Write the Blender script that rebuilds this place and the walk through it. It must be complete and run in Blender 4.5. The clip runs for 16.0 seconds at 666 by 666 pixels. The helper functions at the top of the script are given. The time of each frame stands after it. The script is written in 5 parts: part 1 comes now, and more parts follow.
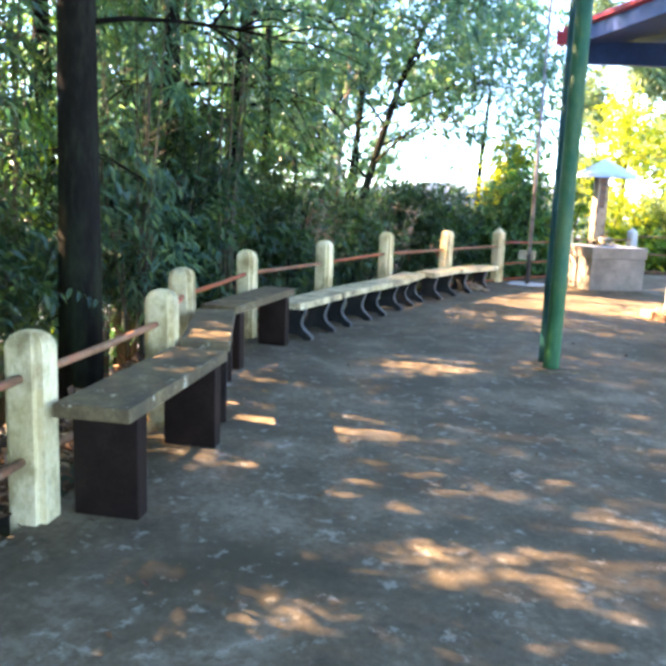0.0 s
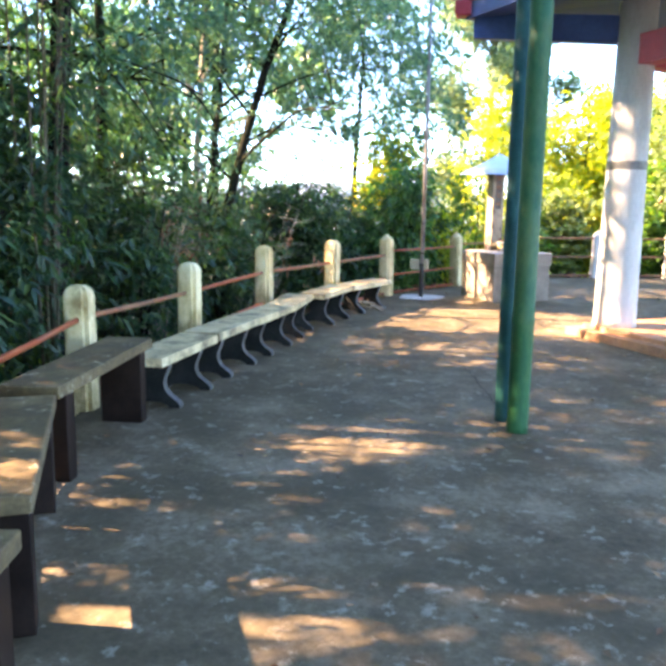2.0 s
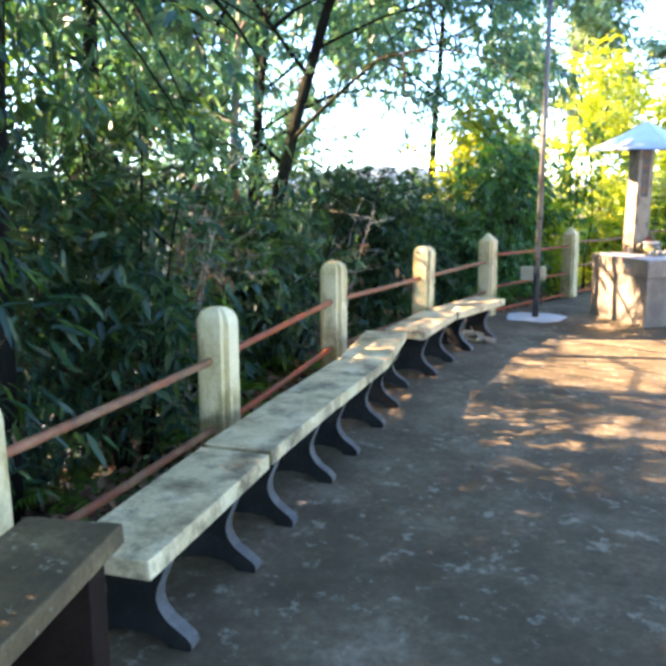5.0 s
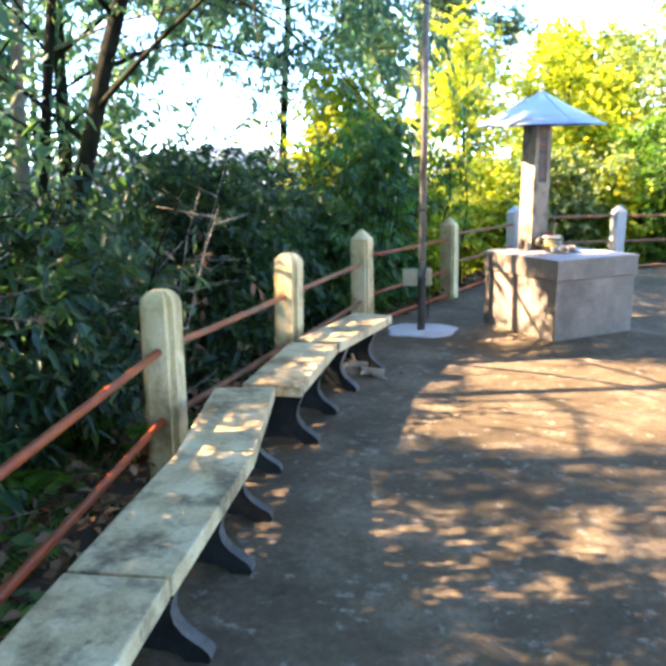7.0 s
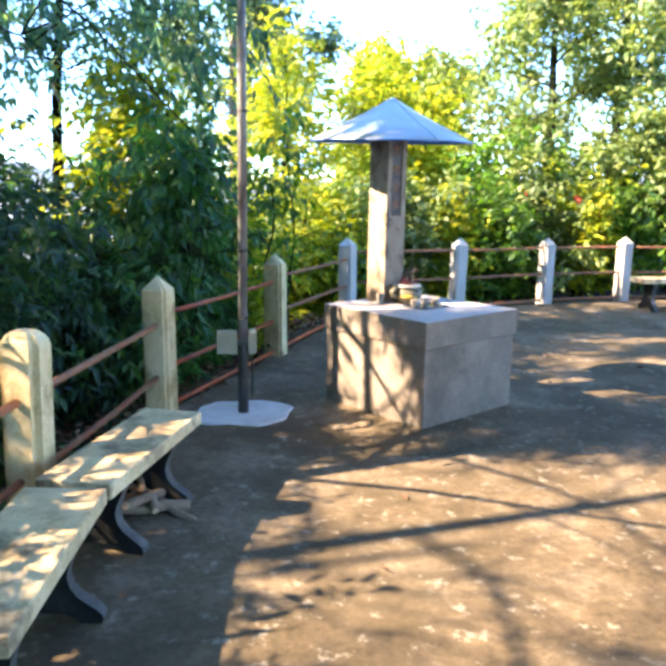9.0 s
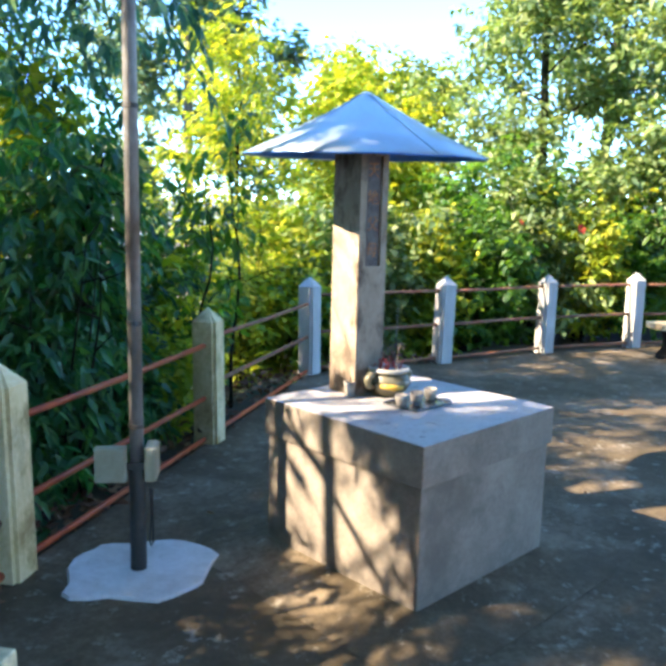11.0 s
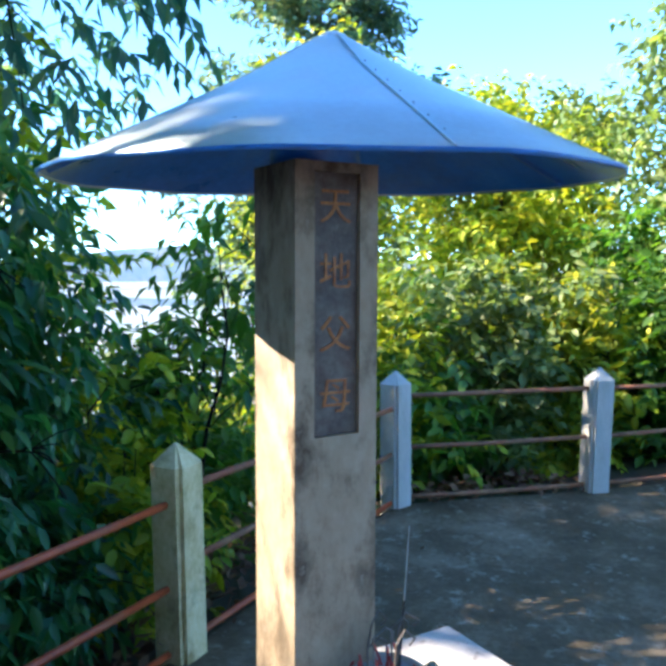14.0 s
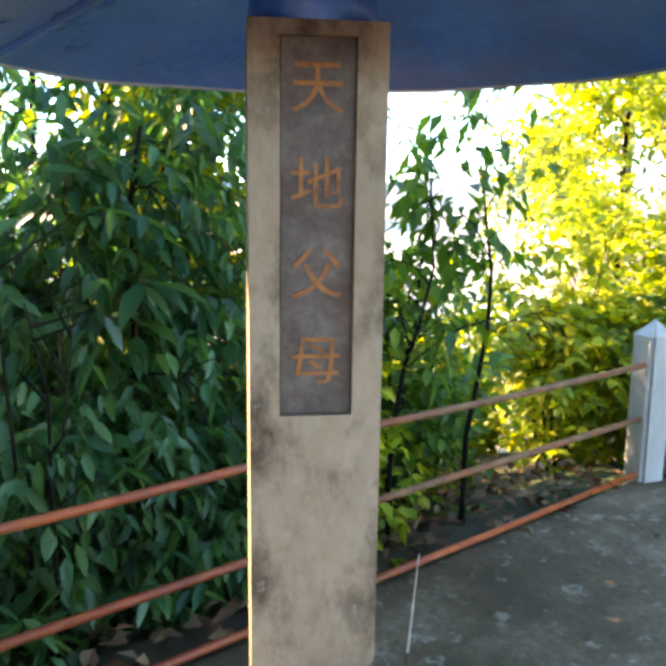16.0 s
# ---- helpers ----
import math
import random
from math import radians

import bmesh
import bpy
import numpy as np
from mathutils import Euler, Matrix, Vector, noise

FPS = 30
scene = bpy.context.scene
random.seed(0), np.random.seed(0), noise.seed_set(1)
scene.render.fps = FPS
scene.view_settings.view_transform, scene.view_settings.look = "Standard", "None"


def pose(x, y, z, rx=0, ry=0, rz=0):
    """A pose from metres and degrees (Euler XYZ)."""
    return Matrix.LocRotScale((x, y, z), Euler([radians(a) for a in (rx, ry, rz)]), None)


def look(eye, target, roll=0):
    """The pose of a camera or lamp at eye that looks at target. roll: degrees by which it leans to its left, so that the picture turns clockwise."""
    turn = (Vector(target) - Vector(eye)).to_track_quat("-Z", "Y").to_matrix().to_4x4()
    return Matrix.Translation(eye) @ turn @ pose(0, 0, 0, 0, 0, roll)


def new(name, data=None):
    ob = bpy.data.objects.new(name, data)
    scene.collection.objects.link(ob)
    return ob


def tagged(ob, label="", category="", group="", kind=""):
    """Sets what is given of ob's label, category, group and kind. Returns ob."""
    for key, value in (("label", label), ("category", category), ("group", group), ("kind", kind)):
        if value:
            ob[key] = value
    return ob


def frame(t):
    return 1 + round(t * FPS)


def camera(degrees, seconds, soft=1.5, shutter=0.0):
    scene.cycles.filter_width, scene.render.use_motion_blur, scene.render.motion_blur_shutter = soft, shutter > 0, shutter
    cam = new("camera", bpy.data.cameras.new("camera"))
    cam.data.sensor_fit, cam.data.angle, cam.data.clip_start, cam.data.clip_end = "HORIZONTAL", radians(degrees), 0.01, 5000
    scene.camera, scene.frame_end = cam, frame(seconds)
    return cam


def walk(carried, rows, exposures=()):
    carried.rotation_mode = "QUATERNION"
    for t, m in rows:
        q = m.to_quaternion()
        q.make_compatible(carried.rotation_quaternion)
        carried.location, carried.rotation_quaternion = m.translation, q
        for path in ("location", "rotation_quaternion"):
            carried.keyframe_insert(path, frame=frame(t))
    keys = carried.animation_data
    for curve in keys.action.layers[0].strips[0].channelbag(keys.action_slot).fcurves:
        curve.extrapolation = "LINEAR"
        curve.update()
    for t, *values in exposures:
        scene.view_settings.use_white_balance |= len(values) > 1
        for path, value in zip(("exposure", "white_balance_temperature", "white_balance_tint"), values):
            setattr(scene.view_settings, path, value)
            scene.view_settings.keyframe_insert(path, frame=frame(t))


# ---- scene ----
cam = camera(47.7, 16.0, soft=3.9)
PATH = [
    (0, (0.629, -0.581, 1.346), (-0.345, 1.128, 0.985), 2.2),
    (0.5, (0.326, -0.185, 1.324), (-0.522, 1.588, 0.955), 1.9),
    (1, (0.053, 0.217, 1.339), (-0.687, 2.037, 0.963), 1.4),
    (1.5, (-0.176, 0.645, 1.344), (-0.862, 2.489, 0.982), 1.3),
    (2, (-0.444, 1.071, 1.364), (-1.082, 2.935, 1.02), 0.9),
    (2.5, (-0.681, 1.513, 1.358), (-1.352, 3.366, 1.02), 0.8),
    (3, (-0.888, 1.901, 1.384), (-1.608, 3.731, 1.02), 0.8),
    (3.5, (-1.161, 2.321, 1.408), (-1.899, 4.139, 1.024), 0.4),
    (3.7, (-1.246, 2.493, 1.39), (-2.001, 4.305, 1.01), -0.0),
    (6, (-2.139, 4.313, 1.419), (-2.828, 6.15, 1.032), -0.7),
    (6.5, (-2.294, 4.74, 1.41), (-2.853, 6.618, 1.009), -0.9),
    (7, (-2.355, 5.231, 1.439), (-2.712, 7.152, 1.009), -0.5),
    (7.5, (-2.453, 5.689, 1.453), (-2.557, 7.634, 0.999), 0.5),
    (8, (-2.455, 6.143, 1.459), (-2.4, 8.09, 1.004), 1.3),
    (8.6, (-2.507, 6.694, 1.455), (-2.396, 8.649, 1.049), 1.2),
    (11, (-2.288, 8.781, 1.546), (-2.089, 10.744, 1.221), 1.4),
    (11.5, (-2.2, 9.171, 1.534), (-1.939, 11.13, 1.232), 1.8),
    (12, (-2.142, 9.524, 1.568), (-1.845, 11.48, 1.281), 2.0),
    (12.5, (-2.015, 9.859, 1.562), (-1.737, 11.82, 1.285), 2.5),
    (13, (-1.887, 10.173, 1.564), (-1.684, 12.148, 1.325), 1.8),
    (13.5, (-1.804, 10.549, 1.603), (-1.784, 12.540, 1.417), 1.2),
    (14, (-1.611, 10.772, 1.610), (-1.855, 12.749, 1.434), 0.2),
    (14.5, (-1.452, 10.942, 1.598), (-1.927, 12.875, 1.406), 0.1),
    (15, (-1.385, 11.135, 1.623), (-2.056, 13.008, 1.423), -0.1),
    (15.5, (-1.337, 11.254, 1.619), (-2.188, 13.045, 1.363), 0.3),
    (16, (-1.257, 11.323, 1.592), (-2.254, 13.017, 1.222), 0.8),
]
EXPOSURES = [(0, 4.12, 7000, 15), (1.5, 4.02, 7000, 15), (3.5, 3.92, 6850, 14), (6, 3.75, 6600, 13), (8, 3.5, 6250, 11), (11, 2.95, 5500, 2), (13, 2.97, 5400, -1), (14.1, 2.65, 5200, -1), (15.2, 3.4, 6800, 3), (16, 3.65, 7600, 8)]
walk(cam, [(t, look(eye, target, roll)) for t, eye, target, roll in PATH], EXPOSURES)

# ---- world, sun, exposure ----
SUN_H = Vector((-0.974, -0.226))          # level direction towards the sun
SUN_EL = radians(37.0)
world = bpy.data.worlds.new("world")
scene.world = world
world.use_nodes = True
sky = world.node_tree.nodes.new("ShaderNodeTexSky")
sky.sky_type = "NISHITA"
sky.sun_disc = False
sky.sun_elevation = SUN_EL
sky.sun_rotation = math.atan2(SUN_H.x, SUN_H.y)
sky.air_density, sky.dust_density, sky.ozone_density = 0.6, 0.1, 4.0
bg = world.node_tree.nodes["Background"]
bg.inputs["Strength"].default_value = 0.15
world.node_tree.links.new(sky.outputs[0], bg.inputs["Color"])
sun_data = bpy.data.lights.new("sun", "SUN")
sun_data.energy, sun_data.angle, sun_data.color = 4.3, radians(0.6), (1.0, 0.73, 0.50)
sun = new("sun", sun_data)
sun.matrix_world = look((SUN_H.x * 60, SUN_H.y * 60, 60 * math.tan(SUN_EL)), (0, 0, 0))


# ---- materials ----
def nodes_of(name):
    m = bpy.data.materials.new(name)
    m.use_nodes = True
    return m, m.node_tree.nodes, m.node_tree.links, m.node_tree.nodes["Principled BSDF"]


def ramp_node(n, stops):
    r = n.new("ShaderNodeValToRGB")
    while len(r.color_ramp.elements) < len(stops):
        r.color_ramp.elements.new(0.5)
    for e, (p, c) in zip(r.color_ramp.elements, stops):
        e.position, e.color = p, (*c, 1)
    return r


def surface(name, dark, mid, light, scale=3.0, fine=40.0, rough=0.8, bump=0.3, stain=None, stain_scale=1.2, stain_amount=0.5,
            stretch=(1, 1, 1), metal=0.0, spots=None, spot_scale=14.0, spot_cut=0.66, spot_amount=0.8, vary=0.0, spec=0.5):
    """A worn surface: broad mottling, fine grain, stains and spots of their own shape."""
    m, n, l, p = nodes_of(name)
    tc = n.new("ShaderNodeTexCoord")
    mp = n.new("ShaderNodeMapping")
    mp.inputs["Scale"].default_value = stretch
    l.new(tc.outputs["Object"], mp.inputs["Vector"])
    info = n.new("ShaderNodeObjectInfo")
    shift = n.new("ShaderNodeVectorMath")
    shift.operation = "ADD"
    mul = n.new("ShaderNodeMath")
    mul.operation = "MULTIPLY"
    mul.inputs[1].default_value = 37.0
    l.new(info.outputs["Random"], mul.inputs[0])
    l.new(mp.outputs[0], shift.inputs[0])
    l.new(mul.outputs[0], shift.inputs[1])

    def tex(s, detail, rough_):
        t = n.new("ShaderNodeTexNoise")
        t.inputs["Scale"].default_value, t.inputs["Detail"].default_value, t.inputs["Roughness"].default_value = s, detail, rough_
        l.new(shift.outputs[0], t.inputs["Vector"])
        return t

    big, small = tex(scale, 6, 0.62), tex(fine, 5, 0.7)
    mixf = n.new("ShaderNodeMath")
    mixf.operation = "MULTIPLY_ADD"
    mixf.inputs[1].default_value, mixf.inputs[2].default_value = 0.35, 0.0
    l.new(small.outputs[0], mixf.inputs[0])
    add = n.new("ShaderNodeMath")
    add.operation = "MULTIPLY_ADD"
    add.inputs[1].default_value = 0.65
    l.new(big.outputs[0], add.inputs[0])
    l.new(mixf.outputs[0], add.inputs[2])
    r = ramp_node(n, [(0.34, dark), (0.5, mid), (0.66, light)])
    l.new(add.outputs[0], r.inputs[0])
    col = r.outputs[0]
    if stain:
        st = tex(stain_scale, 8, 0.68)
        cut = ramp_node(n, [(0.48, (0, 0, 0)), (0.64, (stain_amount,) * 3)])
        l.new(st.outputs[0], cut.inputs[0])
        mx = n.new("ShaderNodeMix")
        mx.data_type = "RGBA"
        l.new(cut.outputs[0], mx.inputs["Factor"])
        l.new(col, mx.inputs[6])
        mx.inputs[7].default_value = (*stain, 1)
        col = mx.outputs[2]
    if spots:
        sp = tex(spot_scale, 7, 0.72)
        cut = ramp_node(n, [(spot_cut, (0, 0, 0)), (spot_cut + 0.07, (spot_amount,) * 3)])
        l.new(sp.outputs[0], cut.inputs[0])
        mx = n.new("ShaderNodeMix")
        mx.data_type = "RGBA"
        l.new(cut.outputs[0], mx.inputs["Factor"])
        l.new(col, mx.inputs[6])
        mx.inputs[7].default_value = (*spots, 1)
        col = mx.outputs[2]
    if vary:
        hsv = n.new("ShaderNodeHueSaturation")
        mr = n.new("ShaderNodeMapRange")
        mr.inputs["To Min"].default_value, mr.inputs["To Max"].default_value = 1 - vary, 1 + vary
        l.new(info.outputs["Random"], mr.inputs["Value"])
        l.new(mr.outputs[0], hsv.inputs["Value"])
        l.new(col, hsv.inputs["Color"])
        col = hsv.outputs[0]
    l.new(col, p.inputs["Base Color"])
    rr = n.new("ShaderNodeMapRange")
    rr.inputs["To Min"].default_value, rr.inputs["To Max"].default_value = max(rough - 0.18, 0.05), min(rough + 0.12, 1)
    l.new(big.outputs[0], rr.inputs["Value"])
    l.new(rr.outputs[0], p.inputs["Roughness"])
    p.inputs["Metallic"].default_value = metal
    p.inputs["Specular IOR Level"].default_value = spec
    b = n.new("ShaderNodeBump")
    b.inputs["Strength"].default_value, b.inputs["Distance"].default_value = bump, 0.01
    l.new(add.outputs[0], b.inputs["Height"])
    l.new(b.outputs[0], p.inputs["Normal"])
    return m


def leaf_material(name, a, b, c, glow, rough=0.45, through_part=0.35):
    m, n, l, p = nodes_of(name)
    geo = n.new("ShaderNodeNewGeometry")
    r = ramp_node(n, [(0.0, a), (0.5, b), (1.0, c)])
    l.new(geo.outputs["Random Per Island"], r.inputs[0])
    tc = n.new("ShaderNodeTexCoord")
    t = n.new("ShaderNodeTexNoise")
    t.inputs["Scale"].default_value, t.inputs["Detail"].default_value = 0.9, 3
    l.new(tc.outputs["Object"], t.inputs["Vector"])
    hsv = n.new("ShaderNodeHueSaturation")
    mr = n.new("ShaderNodeMapRange")
    mr.inputs["From Min"].default_value, mr.inputs["From Max"].default_value = 0.3, 0.7
    mr.inputs["To Min"].default_value, mr.inputs["To Max"].default_value = 0.65, 1.35
    l.new(t.outputs[0], mr.inputs["Value"])
    l.new(mr.outputs[0], hsv.inputs["Value"])
    l.new(r.outputs[0], hsv.inputs["Color"])
    l.new(hsv.outputs[0], p.inputs["Base Color"])
    p.inputs["Roughness"].default_value = rough
    tr = n.new("ShaderNodeBsdfTranslucent")
    mc = n.new("ShaderNodeMix")
    mc.data_type, mc.blend_type = "RGBA", "MULTIPLY"
    mc.inputs["Factor"].default_value = 1.0
    l.new(hsv.outputs[0], mc.inputs[6])
    mc.inputs[7].default_value = (*glow, 1)
    l.new(mc.outputs[2], tr.inputs["Color"])
    mx = n.new("ShaderNodeMixShader")
    mx.inputs[0].default_value = through_part
    l.new(p.outputs[0], mx.inputs[1])
    l.new(tr.outputs[0], mx.inputs[2])
    l.new(mx.outputs[0], n["Material Output"].inputs["Surface"])
    return m


M = {
    "floor": surface("terrace_concrete", (0.047, 0.034, 0.015), (0.124, 0.091, 0.05), (0.236, 0.184, 0.12), 2.3, 30, 0.8, 0.4,
                     (0.058, 0.043, 0.02), 1.1, 0.8, spots=(0.38, 0.34, 0.26), spot_scale=11.0, spot_cut=0.575, spot_amount=0.5, spec=0.3),
    "post": surface("stained_white_paint", (0.46, 0.335, 0.13), (0.69, 0.545, 0.28), (0.80, 0.685, 0.43), 4, 60, 0.75, 0.2,
                    (0.20, 0.13, 0.036), 4.5, 0.8, (1, 1, 0.65), spots=(0.16, 0.14, 0.10), spot_scale=9, spot_cut=0.72, vary=0.08, spec=0.3),
    "post_clean": surface("white_paint", (0.34, 0.32, 0.28), (0.44, 0.415, 0.37), (0.52, 0.495, 0.45), 4, 60, 0.7, 0.15,
                          (0.36, 0.33, 0.27), 5.0, 0.4, (1, 1, 0.35), vary=0.05),
    "rail": surface("worn_red_rail_paint", (0.20, 0.034, 0.009), (0.39, 0.068, 0.014), (0.47, 0.12, 0.026), 9, 80, 0.5, 0.3,
                    (0.22, 0.09, 0.035), 4.0, 0.55, vary=0.15),
    "rail_rust": surface("rusty_rail", (0.09, 0.042, 0.018), (0.21, 0.095, 0.04), (0.31, 0.17, 0.085), 9, 80, 0.7, 0.4,
                         (0.34, 0.085, 0.03), 5.0, 0.7, vary=0.15),
    "dark_leg": surface("dark_brown_paint", (0.008, 0.0045, 0.0035), (0.015, 0.0085, 0.006), (0.027, 0.016, 0.011), 5, 60, 0.5, 0.2,
                        spots=(0.25, 0.2, 0.15), spot_scale=16, spot_cut=0.76, spec=0.15),
    "plank": surface("weathered_bench_top", (0.055, 0.034, 0.011), (0.12, 0.078, 0.029), (0.22, 0.155, 0.066), 7, 50, 0.8, 0.5,
                     (0.04, 0.029, 0.013), 3.0, 0.7, spots=(0.50, 0.43, 0.29), spot_scale=13, spot_cut=0.585),
    "slab": surface("weathered_stone_slab", (0.36, 0.255, 0.12), (0.62, 0.475, 0.25), (0.79, 0.66, 0.40), 6, 60, 0.6, 0.3,
                    (0.12, 0.085, 0.045), 5.0, 0.9, spots=(0.10, 0.08, 0.05), spot_scale=14, spot_cut=0.62, vary=0.08),
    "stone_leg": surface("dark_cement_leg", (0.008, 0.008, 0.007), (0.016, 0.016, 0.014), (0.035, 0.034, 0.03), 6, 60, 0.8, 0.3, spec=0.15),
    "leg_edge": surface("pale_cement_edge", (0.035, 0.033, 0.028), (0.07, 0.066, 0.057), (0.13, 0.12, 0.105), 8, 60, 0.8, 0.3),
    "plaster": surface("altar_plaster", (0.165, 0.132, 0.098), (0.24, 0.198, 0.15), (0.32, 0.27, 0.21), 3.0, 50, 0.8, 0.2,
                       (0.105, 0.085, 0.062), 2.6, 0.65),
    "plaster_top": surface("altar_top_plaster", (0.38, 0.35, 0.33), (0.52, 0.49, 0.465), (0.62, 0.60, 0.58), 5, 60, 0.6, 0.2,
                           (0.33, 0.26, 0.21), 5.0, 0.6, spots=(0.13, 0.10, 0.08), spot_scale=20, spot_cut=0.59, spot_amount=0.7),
    "pillar": surface("pillar_plaster", (0.21, 0.155, 0.10), (0.34, 0.27, 0.19), (0.43, 0.36, 0.27), 3, 50, 0.8, 0.25,
                      (0.065, 0.043, 0.025), 8.0, 0.92, (1, 1, 0.6), spots=(0.46, 0.40, 0.32), spot_scale=16, spot_cut=0.63, spot_amount=0.5),
    "plaque": surface("plaque_stone", (0.06, 0.05, 0.045), (0.13, 0.11, 0.10), (0.22, 0.2, 0.18), 14, 90, 0.7, 0.5,
                      (0.09, 0.045, 0.03), 8.0, 0.6),
    "gold": surface("orange_character_paint", (0.20, 0.065, 0.018), (0.34, 0.125, 0.028), (0.46, 0.20, 0.045), 30, 120, 0.5, 0.2),
    "zinc": surface("galvanised_sheet", (0.43, 0.51, 0.55), (0.52, 0.61, 0.65), (0.60, 0.69, 0.73), 3, 90, 0.36, 0.06,
                    (0.46, 0.47, 0.48), 2.0, 0.5, metal=0.45),
    "under": surface("canopy_underside", (0.035, 0.13, 0.46), (0.055, 0.20, 0.66), (0.10, 0.29, 0.74), 4, 60, 0.34, 0.1,
                     (0.12, 0.15, 0.20), 3.0, 0.4),
    "green": surface("green_pole_paint", (0.009, 0.05, 0.02), (0.017, 0.085, 0.03), (0.034, 0.125, 0.042), 6, 60, 0.55, 0.15,
                     (0.12, 0.105, 0.035), 3.0, 0.5, (1, 1, 0.4), spec=0.25),
    "teal": surface("teal_pole_paint", (0.006, 0.04, 0.038), (0.011, 0.068, 0.062), (0.02, 0.10, 0.09), 6, 60, 0.55, 0.15, spec=0.25),
    "pole": surface("grey_steel_pole", (0.16, 0.15, 0.14), (0.26, 0.25, 0.235), (0.36, 0.35, 0.33), 7, 70, 0.5, 0.15,
                    (0.10, 0.065, 0.04), 4.0, 0.7, (1, 1, 0.4), metal=0.3),
    "pole_dark": surface("dark_pole_sleeve", (0.03, 0.03, 0.028), (0.055, 0.052, 0.046), (0.10, 0.09, 0.075), 7, 70, 0.6, 0.2),
    "pad": surface("pale_cement_pad", (0.50, 0.48, 0.45), (0.64, 0.62, 0.59), (0.74, 0.73, 0.71), 5, 50, 0.85, 0.4,
                   (0.38, 0.35, 0.31), 3.0, 0.5),
    "box": surface("cream_box_plastic", (0.30, 0.275, 0.17), (0.38, 0.35, 0.23), (0.45, 0.42, 0.30), 6, 60, 0.5, 0.1),
    "black": surface("black_plastic", (0.015, 0.015, 0.015), (0.025, 0.025, 0.025), (0.04, 0.04, 0.04), 8, 60, 0.4, 0.1),
    "column": surface("column_whitewash", (0.40, 0.38, 0.34), (0.52, 0.50, 0.455), (0.62, 0.60, 0.56), 2.5, 40, 0.75, 0.15,
                      (0.38, 0.35, 0.29), 2.0, 0.45, (1, 1, 0.4)),
    "band": surface("grey_column_band", (0.12, 0.12, 0.11), (0.2, 0.2, 0.18), (0.3, 0.3, 0.27), 9, 60, 0.7, 0.2),
    "terracotta": surface("terracotta_edge", (0.30, 0.13, 0.06), (0.44, 0.21, 0.10), (0.54, 0.29, 0.15), 5, 50, 0.7, 0.25,
                          (0.16, 0.09, 0.055), 3.0, 0.6),
    "fascia": surface("dark_blue_fascia", (0.010, 0.028, 0.11), (0.018, 0.05, 0.18), (0.032, 0.08, 0.25), 3, 50, 0.5, 0.1),
    "red": surface("red_roof_trim", (0.28, 0.02, 0.03), (0.42, 0.035, 0.05), (0.5, 0.06, 0.07), 5, 50, 0.5, 0.1),
    "bark": surface("tree_bark", (0.005, 0.0045, 0.0035), (0.011, 0.0095, 0.007), (0.026, 0.022, 0.016), 5, 40, 0.9, 0.9,
                    (0.022, 0.03, 0.012), 2.5, 0.7, stretch=(1, 1, 0.25), vary=0.15, spec=0.08),
    "bark_pale": surface("pale_bark", (0.12, 0.10, 0.075), (0.22, 0.19, 0.145), (0.34, 0.30, 0.24), 5, 40, 0.9, 0.7,
                         stretch=(1, 1, 0.25), vary=0.15),
    "stem": surface("dry_stem", (0.03, 0.025, 0.012), (0.07, 0.055, 0.025), (0.14, 0.115, 0.06), 6, 50, 0.8, 0.3, vary=0.4),
    "soil": surface("forest_soil", (0.03, 0.022, 0.013), (0.06, 0.045, 0.026), (0.10, 0.075, 0.04), 0.8, 9, 0.95, 0.8,
                    (0.03, 0.055, 0.014), 0.3, 0.85),
    "pot": surface("glazed_pot", (0.08, 0.07, 0.04), (0.15, 0.135, 0.08), (0.24, 0.22, 0.15), 12, 60, 0.35, 0.15,
                   (0.035, 0.03, 0.02), 9.0, 0.7),
    "pot_rim": surface("pot_rim_glaze", (0.36, 0.33, 0.27), (0.48, 0.45, 0.38), (0.58, 0.55, 0.48), 12, 60, 0.4, 0.15),
    "ash": surface("incense_ash", (0.24, 0.22, 0.2), (0.36, 0.34, 0.31), (0.48, 0.46, 0.43), 30, 120, 0.95, 0.6),
    "yellow": surface("yellow_glaze", (0.46, 0.28, 0.03), (0.58, 0.38, 0.05), (0.64, 0.46, 0.1), 20, 90, 0.35, 0.1),
    "cup": surface("clay_cup", (0.24, 0.21, 0.17), (0.33, 0.295, 0.25), (0.42, 0.38, 0.33), 16, 90, 0.5, 0.15),
    "tray": surface("steel_tray", (0.13, 0.14, 0.15), (0.2, 0.21, 0.22), (0.28, 0.29, 0.30), 8, 90, 0.3, 0.05, metal=0.9),
    "incense": surface("red_incense", (0.20, 0.02, 0.02), (0.32, 0.035, 0.035), (0.40, 0.07, 0.06), 30, 90, 0.8, 0.2),
    "log": surface("cut_log_bark", (0.10, 0.07, 0.04), (0.2, 0.14, 0.085), (0.33, 0.25, 0.16), 8, 60, 0.9, 0.7, stretch=(1, 1, 0.3)),
    "log_end": surface("cut_log_end", (0.40, 0.26, 0.14), (0.52, 0.36, 0.21), (0.60, 0.45, 0.29), 20, 90, 0.9, 0.4),
    "petal": surface("red_petal", (0.45, 0.02, 0.02), (0.6, 0.04, 0.03), (0.66, 0.09, 0.06), 10, 60, 0.6, 0.1),
    # Distance haze is painted in as pale blue; the stain gives field patches.
    "haze": surface("haze_tinted_hills", (0.19, 0.235, 0.265), (0.235, 0.28, 0.30), (0.29, 0.31, 0.31), 0.01, 0.1, 1.0, 0.0, (0.33, 0.32, 0.29), 0.018, 0.7, spec=0.0),
